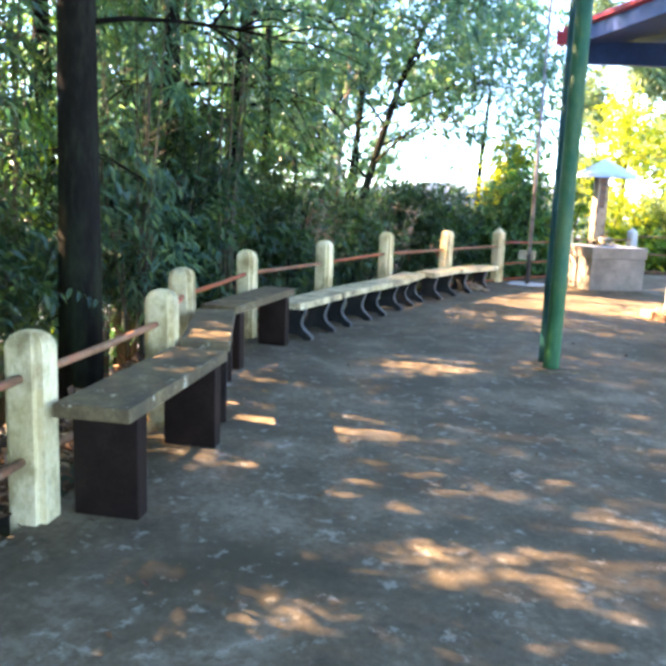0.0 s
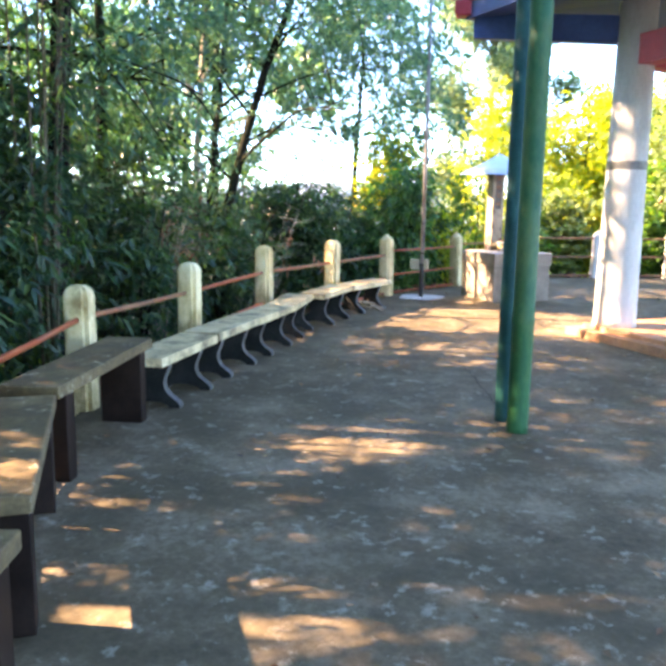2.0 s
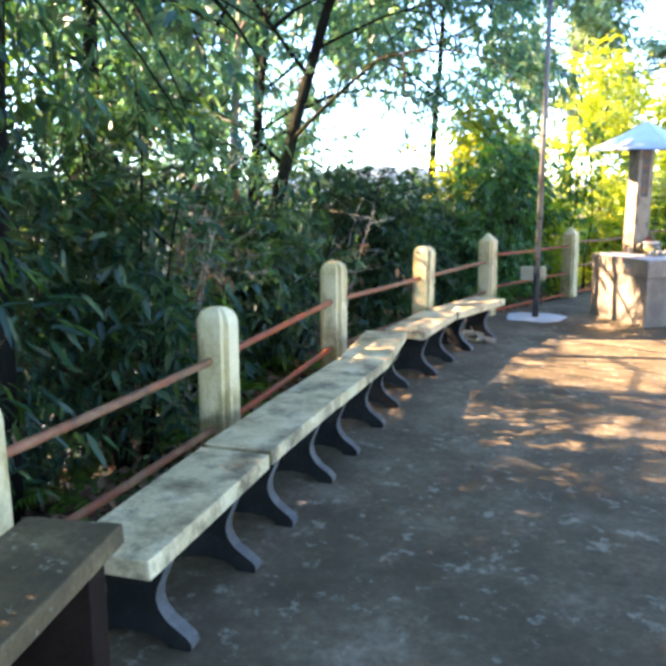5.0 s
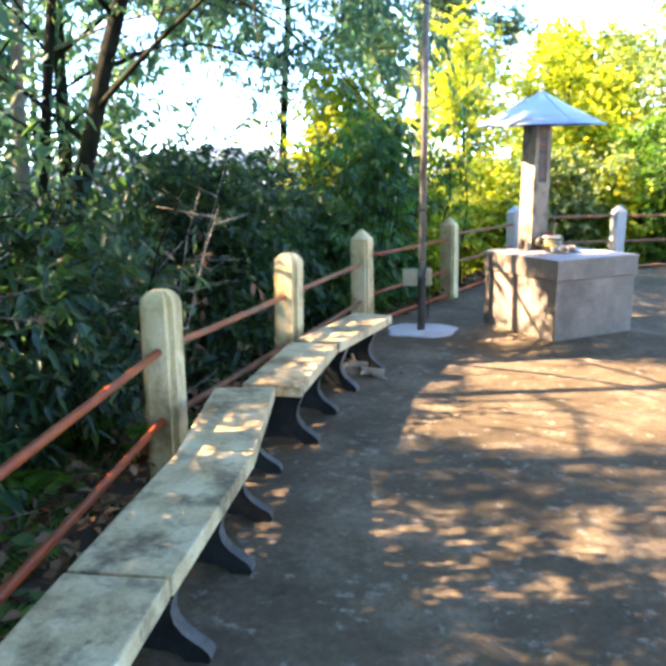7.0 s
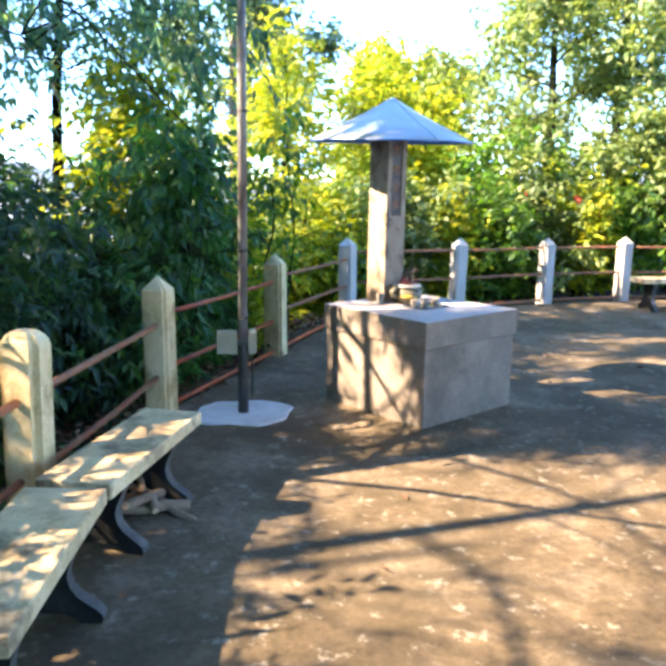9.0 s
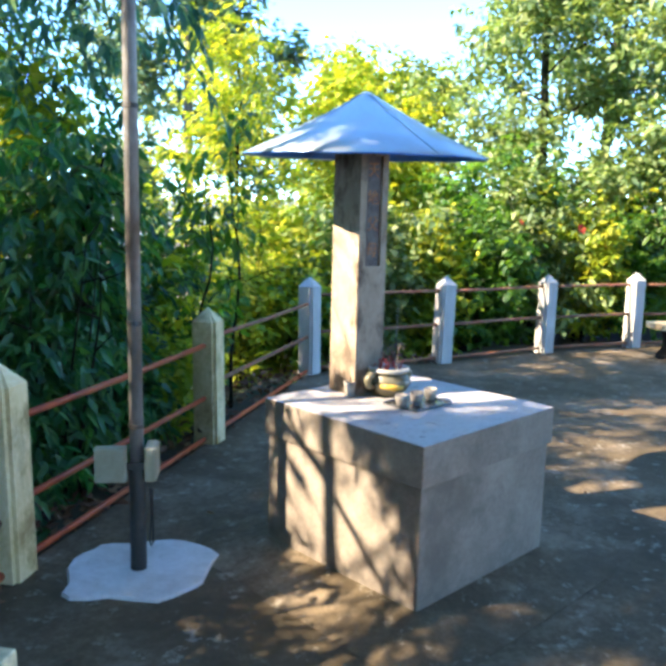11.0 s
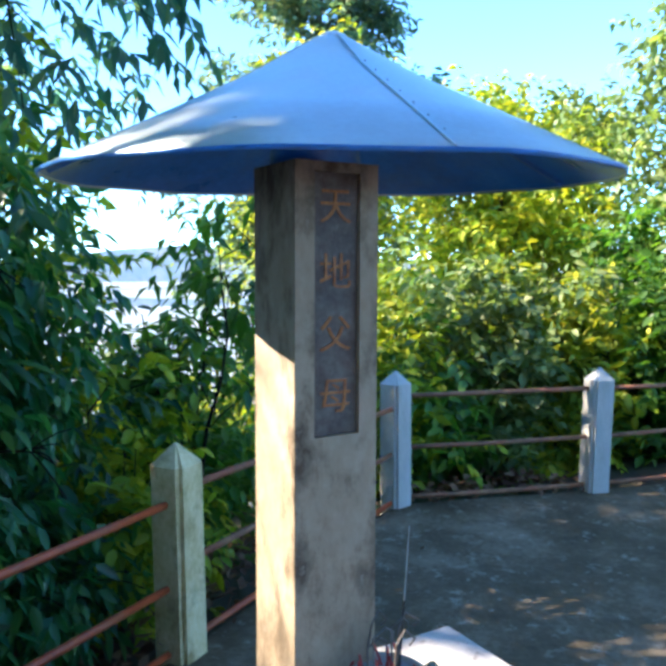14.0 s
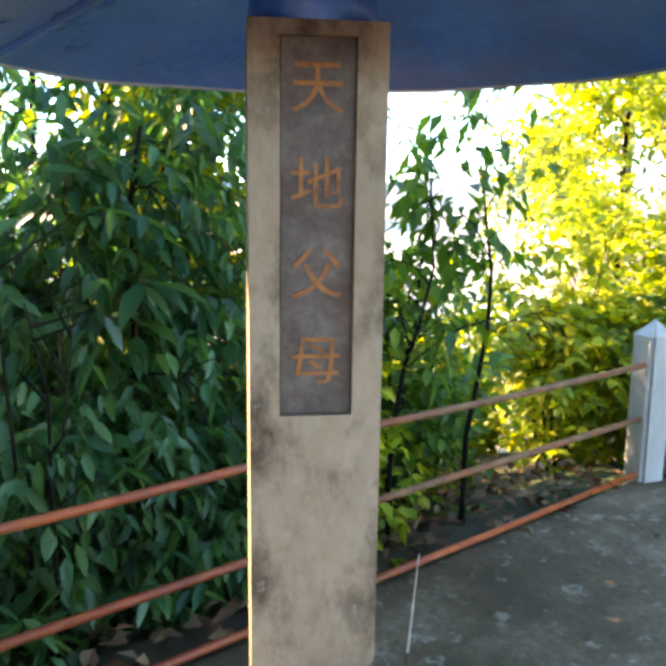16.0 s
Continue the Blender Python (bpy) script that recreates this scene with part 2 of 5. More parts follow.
    "leaf_dark": leaf_material("dark_leaf", (0.028, 0.076, 0.066), (0.054, 0.12, 0.09), (0.12, 0.18, 0.075), (2.7, 2.8, 1.6), 0.36, 0.48),
    # Darker copy of the green leaf: the thicket's shade is put into its colour.
    "leaf_shaded": leaf_material("painted_shade_leaf", (0.012, 0.04, 0.026), (0.026, 0.068, 0.034), (0.075, 0.12, 0.035), (2.0, 2.3, 0.9), 0.4, 0.4),
    "leaf_rich": leaf_material("glossy_green_leaf", (0.022, 0.078, 0.032), (0.048, 0.135, 0.048), (0.11, 0.21, 0.055), (2.2, 2.4, 0.9), 0.34, 0.42),
    "leaf_mid": leaf_material("green_leaf", (0.04, 0.10, 0.018), (0.075, 0.16, 0.02), (0.14, 0.22, 0.028), (2.0, 2.1, 0.6), 0.45, 0.42),
    # Colour of the yellow-green trees; also stands in for sunlight on bushes.
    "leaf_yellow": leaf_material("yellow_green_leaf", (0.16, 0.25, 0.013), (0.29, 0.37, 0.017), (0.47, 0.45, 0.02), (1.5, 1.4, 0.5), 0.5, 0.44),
    "leaf_pale": leaf_material("pale_green_leaf", (0.09, 0.15, 0.05), (0.16, 0.225, 0.075), (0.28, 0.32, 0.11), (1.6, 1.6, 0.6), 0.5, 0.4),
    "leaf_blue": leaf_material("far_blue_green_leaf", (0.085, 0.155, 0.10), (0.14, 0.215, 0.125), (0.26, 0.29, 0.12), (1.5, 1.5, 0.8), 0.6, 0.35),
    "leaf_dry": leaf_material("dry_leaf", (0.07, 0.03, 0.012), (0.16, 0.08, 0.035), (0.30, 0.19, 0.10), (1.1, 1.0, 0.8), 0.8, 0.1),
}


# ---- helpers of this scene ----
def mesh_from(name, bm, material=None, smooth=False):
    me = bpy.data.meshes.new(name)
    bm.to_mesh(me)
    bm.free()
    if smooth:
        me.polygons.foreach_set("use_smooth", [True] * len(me.polygons))
    for mat in (material if isinstance(material, (list, tuple)) else [material]):
        me.materials.append(mat)
    return me


def part(name, bm, material, parent, label="", smooth=False, m=None):
    """Links a bmesh as one mesh object under a thing or a part."""
    ob = new(name, mesh_from(name, bm, material, smooth))
    if parent is not None:
        ob.parent = parent
    if m is not None:
        ob.matrix_basis = m
    if label:
        ob["label"] = label
    return ob


def thing(name, m, label, category, group="", kind=""):
    ob = new(name)
    ob.empty_display_size = 0.1
    ob.matrix_basis = m
    return tagged(ob, label, category, group, kind)


def box(bm, x0, x1, y0, y1, z0, z1, bevel=0.0, seg=2):
    r = bmesh.ops.create_cube(bm, size=1)
    for v in r["verts"]:
        v.co = Vector((x0 + (v.co.x + 0.5) * (x1 - x0), y0 + (v.co.y + 0.5) * (y1 - y0), z0 + (v.co.z + 0.5) * (z1 - z0)))
    if bevel:
        edges = {e for v in r["verts"] for e in v.link_edges}
        bmesh.ops.bevel(bm, geom=list(edges), offset=bevel, segments=seg, affect="EDGES", profile=0.6)
    return bm


def lathe(bm, profile, n=24, centre=(0, 0)):
    rings = []
    for r, z in profile:
        rings.append([bm.verts.new((centre[0] + r * math.cos(2 * math.pi * k / n), centre[1] + r * math.sin(2 * math.pi * k / n), z)) for k in range(n)])
    for a, b in zip(rings, rings[1:]):
        for k in range(n):
            bm.faces.new((a[k], a[(k + 1) % n], b[(k + 1) % n], b[k]))
    bm.faces.new(list(reversed(rings[0])))
    bm.faces.new(rings[-1])
    return bm


def tube(bm, pts, radii, n=6):
    """A bent tube along pts."""
    pts = [Vector(p) for p in pts]
    rings = []
    for i, p in enumerate(pts):
        t = (pts[min(i + 1, len(pts) - 1)] - pts[max(i - 1, 0)]).normalized()
        a = t.orthogonal().normalized() if i == 0 else (side - t * side.dot(t)).normalized()
        side = a
        b = t.cross(a)
        rings.append([bm.verts.new(p + (a * math.cos(2 * math.pi * k / n) + b * math.sin(2 * math.pi * k / n)) * radii[i]) for k in range(n)])
    for r0, r1 in zip(rings, rings[1:]):
        for k in range(n):
            bm.faces.new((r0[k], r0[(k + 1) % n], r1[(k + 1) % n], r1[k]))
    bm.faces.new(list(reversed(rings[0])))
    bm.faces.new(rings[-1])
    return bm


def extrude_profile(bm, outline, x0, x1):
    """A prism from an outline of (y, z), from x0 to x1."""
    a = [bm.verts.new((x0, y, z)) for y, z in outline]
    b = [bm.verts.new((x1, y, z)) for y, z in outline]
    n = len(outline)
    bm.faces.new(list(reversed(a)))
    bm.faces.new(b)
    for k in range(n):
        bm.faces.new((a[k], a[(k + 1) % n], b[(k + 1) % n], b[k]))
    bmesh.ops.recalc_face_normals(bm, faces=bm.faces)
    return bm


def along(x, y, hx, hy, z=0):
    """A pose whose y axis runs along (hx, hy)."""
    return pose(x, y, z, 0, 0, math.degrees(math.atan2(-hx, hy)))


# ---- plan ----
POSTS = [(-1.84, 1.345, 0.78), (-2.302, 2.597, 0.79), (-2.95, 3.52, 0.80), (-3.53, 5.07, 0.817), (-3.61, 6.60, 0.85), (-3.79, 8.52, 0.886),
         (-3.57, 10.11, 0.886), (-3.31, 11.85, 0.906), (-2.60, 13.68, 0.896), (-1.797, 15.783, 0.915), (-0.387, 16.308, 0.899), (0.947, 16.919, 0.88),
         (2.17, 17.28, 0.89), (3.4, 17.5, 0.88), (4.7, 17.6, 0.88), (6.2, 17.3, 0.87)]
POSTS = [(-0.35, -2.6, 0.78), (-0.9, -1.2, 0.78), (-1.4, 0.1, 0.78)] + POSTS
EDGE = [(-0.2, -6.0)] + [(x, y) for x, y, h in POSTS] + [(8.5, 15.5), (9.0, 5.0), (9.0, -6.0)]


def edge_distance(x, y):
    """Distance outside the terrace's edge (negative inside), for arrays."""
    x, y = np.asarray(x, float), np.asarray(y, float)
    best, inside = np.full(x.shape, 1e9), np.zeros(x.shape, bool)
    for (ax, ay), (bx, by) in zip(EDGE, EDGE[1:] + EDGE[:1]):
        dx, dy = bx - ax, by - ay
        t = np.clip(((x - ax) * dx + (y - ay) * dy) / (dx * dx + dy * dy), 0, 1)
        best = np.minimum(best, np.hypot(x - ax - t * dx, y - ay - t * dy))
        hit = ((ay > y) != (by > y)) & (x < dx * (y - ay) / (dy if dy else 1e-9) + ax)
        inside ^= hit
    return np.where(inside, -best, best)


def ground_z(x, y):
    d = edge_distance(x, y)
    x, y = np.asarray(x, float), np.asarray(y, float)
    right = 1 / (1 + np.exp(-(x + 0.35 * (y - 16.0) - 0.5) / 1.6))
    out = np.maximum(d, 0)
    fall = -0.04 - 0.42 * np.maximum(out - 0.25, 0) * np.exp(-out / 70)
    rise = -0.04 + 0.10 * out * np.exp(-out / 25)
    z = (1 - right) * np.where(out > 60, np.minimum(fall, -12.0 - 70 * (1 - np.exp(-(out - 60) / 40))), fall) + right * rise * np.exp(-out / 120) - right * 75 * (1 - np.exp(-np.maximum(out - 40, 0) / 60))
    return np.where(d < 0.10, -0.30, z)


# ---- structure: floor, ground, distance ----
def build_setting():
    bm = bmesh.new()
    top = [bm.verts.new((x, y, 0.0)) for x, y in EDGE]
    low = [bm.verts.new((x, y, -0.22)) for x, y in EDGE]
    bm.faces.new(top)
    bm.faces.new(list(reversed(low)))
    for k in range(len(top)):
        j = (k + 1) % len(top)
        bm.faces.new((top[k], low[k], low[j], top[j]))
    bmesh.ops.recalc_face_normals(bm, faces=bm.faces)
    ob = part("floor", bm, M["floor"], None)
    tagged(ob, "grey stained concrete terrace floor with worn patches", "floor", kind="structure")

    bm = bmesh.new()
    rnd = random.Random(2)
    line = [(-1.62, 7.86), (-1.43, 7.38), (-1.27, 6.96), (-1.10, 6.49), (-0.99, 6.16), (-0.95, 5.8)]
    pts = [Vector((ax + (bx - ax) * k / 8 + rnd.uniform(-0.012, 0.012), ay + (by - ay) * k / 8, 0)) for (ax, ay), (bx, by) in zip(line, line[1:]) for k in range(8)]
    rows = [(bm.verts.new(p + Vector((-w, 0, 0.004))), bm.verts.new(p + Vector((w, 0, 0.004)))) for p in pts for w in (rnd.uniform(0.001, 0.0045),)]
    for a, b in zip(rows, rows[1:]):
        bm.faces.new((a[0], a[1], b[1], b[0]))
    part("crack", bm, M["stone_leg"], ob, "thin dark crack in the concrete")

    s = np.linspace(-1, 1, 150)
    g = 16.0 * np.sinh(s * 5.6) / np.sinh(1.0) * 0.18
    gx, gy = np.meshgrid(g - 2.0, g + 10.0)
    gz = ground_z(gx, gy)
    near = np.hypot(gx + 2, gy - 10) < 40
    wob = np.array([noise.noise((a * 0.7, b * 0.7, 0.3)) for a, b in zip(gx.ravel(), gy.ravel())]).reshape(gx.shape)
    gz = gz + np.where(near & (edge_distance(gx, gy) > 0.5), wob * 0.12, 0)
    n = len(s)
    verts = np.stack([gx, gy, gz], -1).reshape(-1, 3)
    idx = np.arange(n * n).reshape(n, n)
    faces = np.stack([idx[:-1, :-1], idx[:-1, 1:], idx[1:, 1:], idx[1:, :-1]], -1).reshape(-1, 4)
    me = bpy.data.meshes.new("ground")
    me.from_pydata(verts.tolist(), [], faces.tolist())
    me.polygons.foreach_set("use_smooth", [True] * len(me.polygons))
    me.materials.append(M["soil"])
    tagged(new("ground", me), "brown hillside soil with dry leaves falling away below the terrace", "ground", kind="structure")

    # plain and hills far below, the haze of distance put into their colour
    bm = bmesh.new()
    for ring, (rad, hgt, seed) in enumerate(((900, 18, 3.1), (1500, 70, 7.7), (2300, 130, 12.4))):
        lo, hi = [], []
        for k in range(97):
            a = 2 * math.pi * k / 96
            x, y = rad * math.cos(a), rad * math.sin(a)
            h = hgt * (0.55 + 0.9 * noise.noise((3.0 * math.cos(a) + seed, 3.0 * math.sin(a), seed)))
            lo.append(bm.verts.new((x, y, -90)))
            hi.append(bm.verts.new((x * 1.03, y * 1.03, -45 + max(h, 2))))
        for k in range(96):
            bm.faces.new((lo[k], lo[k + 1], hi[k + 1], hi[k]))
    tagged(part("backdrop", bm, M["haze"], None), "distant plain and hills with pale blue haze put in their colour", "backdrop", kind="structure")
    bm = bmesh.new()
    lathe(bm, [(70, -46.0), (3000, -46.0)], 64)
    bmesh.ops.delete(bm, geom=[f for f in bm.faces if len(f.verts) > 4], context="FACES_ONLY")
    tagged(part("backdrop", bm, M["haze"], None), "valley plain far below the hill, haze put in its pale colour", "backdrop", kind="structure")


build_setting()


# ---- fence ----
def build_fence():
    fence = thing("fence", pose(0, 0, 0), "white concrete posts with rusty red pipe rails along the terrace edge", "fence")
    rnd = random.Random(5)
    w = 0.083
    for i, (x, y, h) in enumerate(POSTS):
        ax, ay = POSTS[max(i - 1, 0)][:2]
        bx, by = POSTS[min(i + 1, len(POSTS) - 1)][:2]
        bm = bmesh.new()
        pointed = i >= 10
        shoulder = h - (0.085 if pointed else 0.075)
        r = box(bm, -w, w, -w, w, -0.2, shoulder)
        edges = [e for e in bm.edges if abs(e.verts[0].co.z - e.verts[1].co.z) > 0.3]
        bmesh.ops.bevel(bm, geom=edges, offset=0.02 if pointed else 0.03, segments=2, affect="EDGES")
        cap = [f for f in bm.faces if f.normal.z > 0.9]
        steps = ((0.012, 0.86), (0.085, 0.06)) if pointed else ((0.03, 0.93), (0.055, 0.74), (0.07, 0.46), (0.075, 0.12))
        for dz, k in steps:
            res = bmesh.ops.extrude_discrete_faces(bm, faces=cap)
            cap = res["faces"]
            for f in cap:
                mid = f.calc_center_median()
                for v in f.verts:
                    v.co = Vector((v.co.x, v.co.y, shoulder + dz))
                size = max(abs(v.co.x) for v in f.verts)
                for v in f.verts:
                    v.co.x *= k * w / size
                    v.co.y *= k * w / size
        for v in bm.verts:
            v.co.x += 0.003 * noise.noise(v.co * 9 + Vector((i, 0, 0)))
            v.co.y += 0.003 * noise.noise(v.co * 9 + Vector((0, i, 5)))
        bmesh.ops.recalc_face_normals(bm, faces=bm.faces)
        part("post", bm, M["post_clean"] if i >= 12 else M["post"], fence, "chalky white post with pointed top" if pointed else "stained white post with rounded top",
             m=along(x, y, bx - ax, by - ay) @ pose(0, 0, 0, rnd.uniform(-0.8, 0.8), rnd.uniform(-0.8, 0.8), 0))
    for i in range(len(POSTS) - 1):
        a, b = POSTS[i], POSTS[i + 1]
        if i < 10:
            levels = [(0.60, 0.60), (0.255, 0.265)]
        elif i == 10:
            levels = [(0.66, 0.66), (0.30, 0.31), (0.035, 0.035)]
        elif i == 11:
            levels = [(0.70, 0.67), (0.385, 0.36), (0.04, 0.035)]
        else:
            levels = [(0.745, 0.75), (0.395, 0.40), (0.05, 0.05)]
        if i == 9:
            levels = levels + [(0.035, 0.035)]
        for j, (za, zb) in enumerate(levels):
            bm = bmesh.new()
            off = 0.0 if j < 2 else 0.02
            sag = rnd.uniform(-0.008, 0.004)
            p0, p1 = Vector((a[0], a[1], za)), Vector((b[0], b[1], zb))
            mid = (p0 + p1) / 2 + Vector((0, 0, sag))
            rad = 0.018 if i < 10 else 0.016
            tube(bm, [p0, p0.lerp(mid, 0.5), mid, mid.lerp(p1, 0.5), p1], [rad] * 5, 10)
            red = i in (4, 5, 7, 10) or (i in (9, 11) and j == 2)
            part("rail", bm, M["rail"] if red else M["rail_rust"], fence, smooth=True)


build_fence()


# ---- benches ----
def plank_bench(x, y, hx, hy, length, width, height, near, far, label):
    t = thing("bench", along(x, y, hx, hy), label, "bench", "dark-legged benches")
    bm = bmesh.new()
    box(bm, -width / 2, width / 2, -length / 2, length / 2, height - 0.06, height, 0.008)
    for v in bm.verts:
        v.co += Vector((noise.noise(v.co * 6), noise.noise(v.co * 6 + Vector((3, 1, 2))), 0)) * 0.006
    part("seat", bm, M["plank"], t, "weathered grey-brown bench top")
    for yy in (-length / 2 + near, length / 2 - far):
        bm = bmesh.new()
        box(bm, -width / 2 + 0.015, width / 2 - 0.02, yy - 0.045, yy + 0.045, 0, height - 0.06, 0.006)
        part("leg", bm, M["dark_leg"], t, "dark brown painted panel leg")
    return t


PLANK = "weathered plank-topped bench with dark brown panel legs"
plank_bench(-1.764, 1.958, -0.334, 0.943, 1.18, 0.32, 0.505, 0.16, 0.09, PLANK)
plank_bench(-2.41, 3.17, -0.584, 0.812, 1.20, 0.28, 0.505, 0.14, 0.08, PLANK)
plank_bench(-3.01, 4.436, -0.232, 0.973, 1.295, 0.29, 0.505, 0.16, 0.13, PLANK)


def stone_bench(ax, ay, bx, by, height, label, group, width=0.305, shift=0.0):
    """ax, ay to bx, by: the front edge of the slab; the legs curve out in front of it."""
    hx, hy = bx - ax, by - ay
    length = math.hypot(hx, hy)
    hx, hy = hx / length, hy / length
    cx, cy = (ax + bx) / 2 - hy * width / 2, (ay + by) / 2 + hx * width / 2
    t = thing("stone_bench", along(cx, cy, hx, hy), label, "bench", group)
    bm = bmesh.new()
    box(bm, -width / 2, width / 2, -length / 2 + 0.004, length / 2 - 0.004, height - 0.062, height, 0.007)
    for v in bm.verts:
        v.co += Vector((noise.noise(v.co * 7 + Vector((ax, ay, 0))), noise.noise(v.co * 7), 0.5 * noise.noise(v.co * 3))) * 0.006
    part("slab", bm, M["slab"], t, "pale stained stone slab")
    h = height - 0.062
    # outline of the leg across the bench: a waist that flares to a toe
    front = [(0.125, 1.0), (0.122, 0.90), (0.108, 0.78), (0.092, 0.66), (0.086, 0.54), (0.094, 0.42), (0.118, 0.31), (0.152, 0.225), (0.182, 0.16), (0.199, 0.10), (0.203, 0.045), (0.196, 0.0)]
    back = [(-y, z) for y, z in reversed(front)]
    arch = [(-0.125, 0.0), (-0.112, 0.05), (-0.075, 0.10), (0.0, 0.125), (0.075, 0.10), (0.112, 0.05), (0.125, 0.0)]
    outline = [(y, z * h) for y, z in reversed(front)] + [(y, z * h) for y, z in reversed(back)] + [(y, z * h) for y, z in arch]
    for s in (-1, 1):
        bm = bmesh.new()
        extrude_profile(bm, outline, s * 0.252 - 0.028 + shift, s * 0.252 + 0.028 + shift)
        for v in bm.verts:
            v.co = Vector((v.co.y, v.co.x, v.co.z))
        bmesh.ops.recalc_face_normals(bm, faces=bm.faces)
        # faces along the bench get the darker colour, edge faces the paler one
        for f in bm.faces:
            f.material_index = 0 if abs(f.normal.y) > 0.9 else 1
        part("leg", bm, [M["stone_leg"], M["leg_edge"]], t, "curved cement leg with dark faces and paler edges")
    return t


BENCH_ROW = [((-2.99, 5.16), (-3.075, 6.09)), ((-3.075, 6.10), (-3.125, 6.955)), ((-3.125, 6.965), (-3.165, 7.90)), ((-3.170, 7.91), (-3.315, 8.77)),
             ((-3.18, 8.775), (-3.16, 9.735)), ((-3.16, 9.755), (-2.923, 10.72))]
for k, (a, b) in enumerate(BENCH_ROW):
    stone_bench(*a, *b, 0.36 + (0.006 if k in (1, 4) else 0), "pale stone slab bench on dark curved cement legs", "stone benches in a row", shift=-0.05)
stone_bench(2.86, 16.62, 1.93, 16.56, 0.42, "pale stone slab bench on dark curved legs at the far fence", "")


# ---- altar with pillar and sheet-metal canopy ----
def build_altar():
    c = pose(-1.615, 11.993, 0, 0, 0, 38)
    altar = thing("altar", c, "square plastered altar with inscribed pillar and sheet-metal canopy", "altar")
    hu, hv, top = 0.45, 0.46, 0.705
    bm = bmesh.new()
    box(bm, -hu + 0.014, hu - 0.014, -hv + 0.014, hv - 0.014, -0.02, top - 0.17, 0.006)
    part("base", bm, M["plaster"], altar, "beige plastered block")
    bm = bmesh.new()
    loops = []
    for k, (out, z) in enumerate(((0.30, 0.003), (0.16, 0.017), (0.05, 0.038), (-0.02, 0.05))):
        x, y, r = hu + out, hv + out, max(out, 0.004) * 0.8
        ring = []
        for cx, cy, a0 in ((x - r, y - r, 0), (-x + r, y - r, 90), (-x + r, -y + r, 180), (x - r, -y + r, 270)):
            for j in range(5):
                a = radians(a0 + 22.5 * j)
                ring.append(bm.verts.new((cx + r * math.cos(a), cy + r * math.sin(a), z)))
        loops.append(ring)
    for a, b in zip(loops, loops[1:]):
        for k in range(20):
            bm.faces.new((a[k], a[(k + 1) % 20], b[(k + 1) % 20], b[k]))
    bmesh.ops.recalc_face_normals(bm, faces=bm.faces)
    part("foot", bm, M["floor"], altar, "low apron of stained concrete round the block", True)
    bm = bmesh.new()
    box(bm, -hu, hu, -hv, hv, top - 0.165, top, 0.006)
    slab = part("top_slab", bm, [M["plaster"], M["plaster_top"]], altar, "plastered slab with a paler top and soot specks")
    # upward faces take the paler plaster colour
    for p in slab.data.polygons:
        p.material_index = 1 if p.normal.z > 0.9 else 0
    # pillar: its own axes are the altar's
    loc = c.inverted() @ Vector((-1.826, 12.225, 0))
    px, py, w, d, ptop = loc.x, loc.y, 0.089, 0.085, 1.80
    s0, s1, sw = 1.293, 1.782, 0.049
    bm = bmesh.new()
    box(bm, px - w, px + w, py - d + 0.014, py + d, top, ptop)
    for x0, x1, z0, z1 in ((px - w, px - sw, top, ptop), (px + sw, px + w, top, ptop), (px - sw, px + sw, top, s0), (px - sw, px + sw, s1, ptop)):
        box(bm, x0, x1, py - d, py - d + 0.014, z0, z1)
    bmesh.ops.remove_doubles(bm, verts=bm.verts, dist=0.0004)
    part("pillar", bm, M["pillar"], altar, "beige plastered square pillar with sooty stains")
    bm = bmesh.new()
    box(bm, px - sw + 0.001, px + sw - 0.001, py - d + 0.009, py - d + 0.0135, s0 + 0.001, s1 - 0.001, 0.001, 1)
    plaque = part("plaque", bm, M["plaque"], altar, "recessed dark stone plaque with four orange characters")
    for k, ch in enumerate("天地父母"):
        cu = bpy.data.curves.new("character", "FONT")
        cu.body, cu.size, cu.align_x, cu.align_y, cu.extrude, cu.bevel_depth = ch, 0.072, "CENTER", "CENTER", 0.0012, 0.0
        tmp = new("character", cu)
        bpy.context.view_layer.update()
        me = bpy.data.meshes.new_from_object(tmp.evaluated_get(bpy.context.evaluated_depsgraph_get()))
        bpy.data.objects.remove(tmp)
        me.materials.clear()
        me.materials.append(M["gold"])
        co = np.array([v.co[:] for v in me.vertices])
        mid = (co.min(0) + co.max(0)) / 2
        ob = new("character", me)
        ob.parent = plaque
        zc = s1 - 0.062 - k * 0.1175
        ob.matrix_basis = pose(px, py - d + 0.0075, zc, 90, 0, 0) @ Matrix.Translation((-mid[0], -mid[1], 0))
    # canopy: a shallow cone of sheet metal, thin, open below, tilting a little
    at = c.inverted() @ Vector((-1.803, 12.305, 0))
    rx, ry, n, rad, z0, z1 = at.x, at.y, 56, 0.56, 1.787, 2.063

    def rise(r, a):
        return 0.0365 * r * math.sin(a + radians(38))

    bm = bmesh.new()
    prof = [(rad - 0.002, z0 - 0.007), (rad, z0), (rad * 0.66, z0 + (z1 - z0) * 0.34), (rad * 0.33, z0 + (z1 - z0) * 0.67), (0.03, z1)]
    angs = [2 * math.pi * k / n for k in range(n)]
    rings = [[bm.verts.new((rx + r * (1 + 0.002 * math.sin(1.7 * k)) * math.cos(a), ry + r * math.sin(a), z + rise(r, a) + 0.0015 * math.sin(1.1 * k) * r / rad)) for k, a in enumerate(angs)] for r, z in prof]
    for a, b in zip(rings, rings[1:]):
        for k in range(n):
            bm.faces.new((a[k], a[(k + 1) % n], b[(k + 1) % n], b[k]))
    bm.faces.new(rings[-1])
    bmesh.ops.recalc_face_normals(bm, faces=bm.faces)
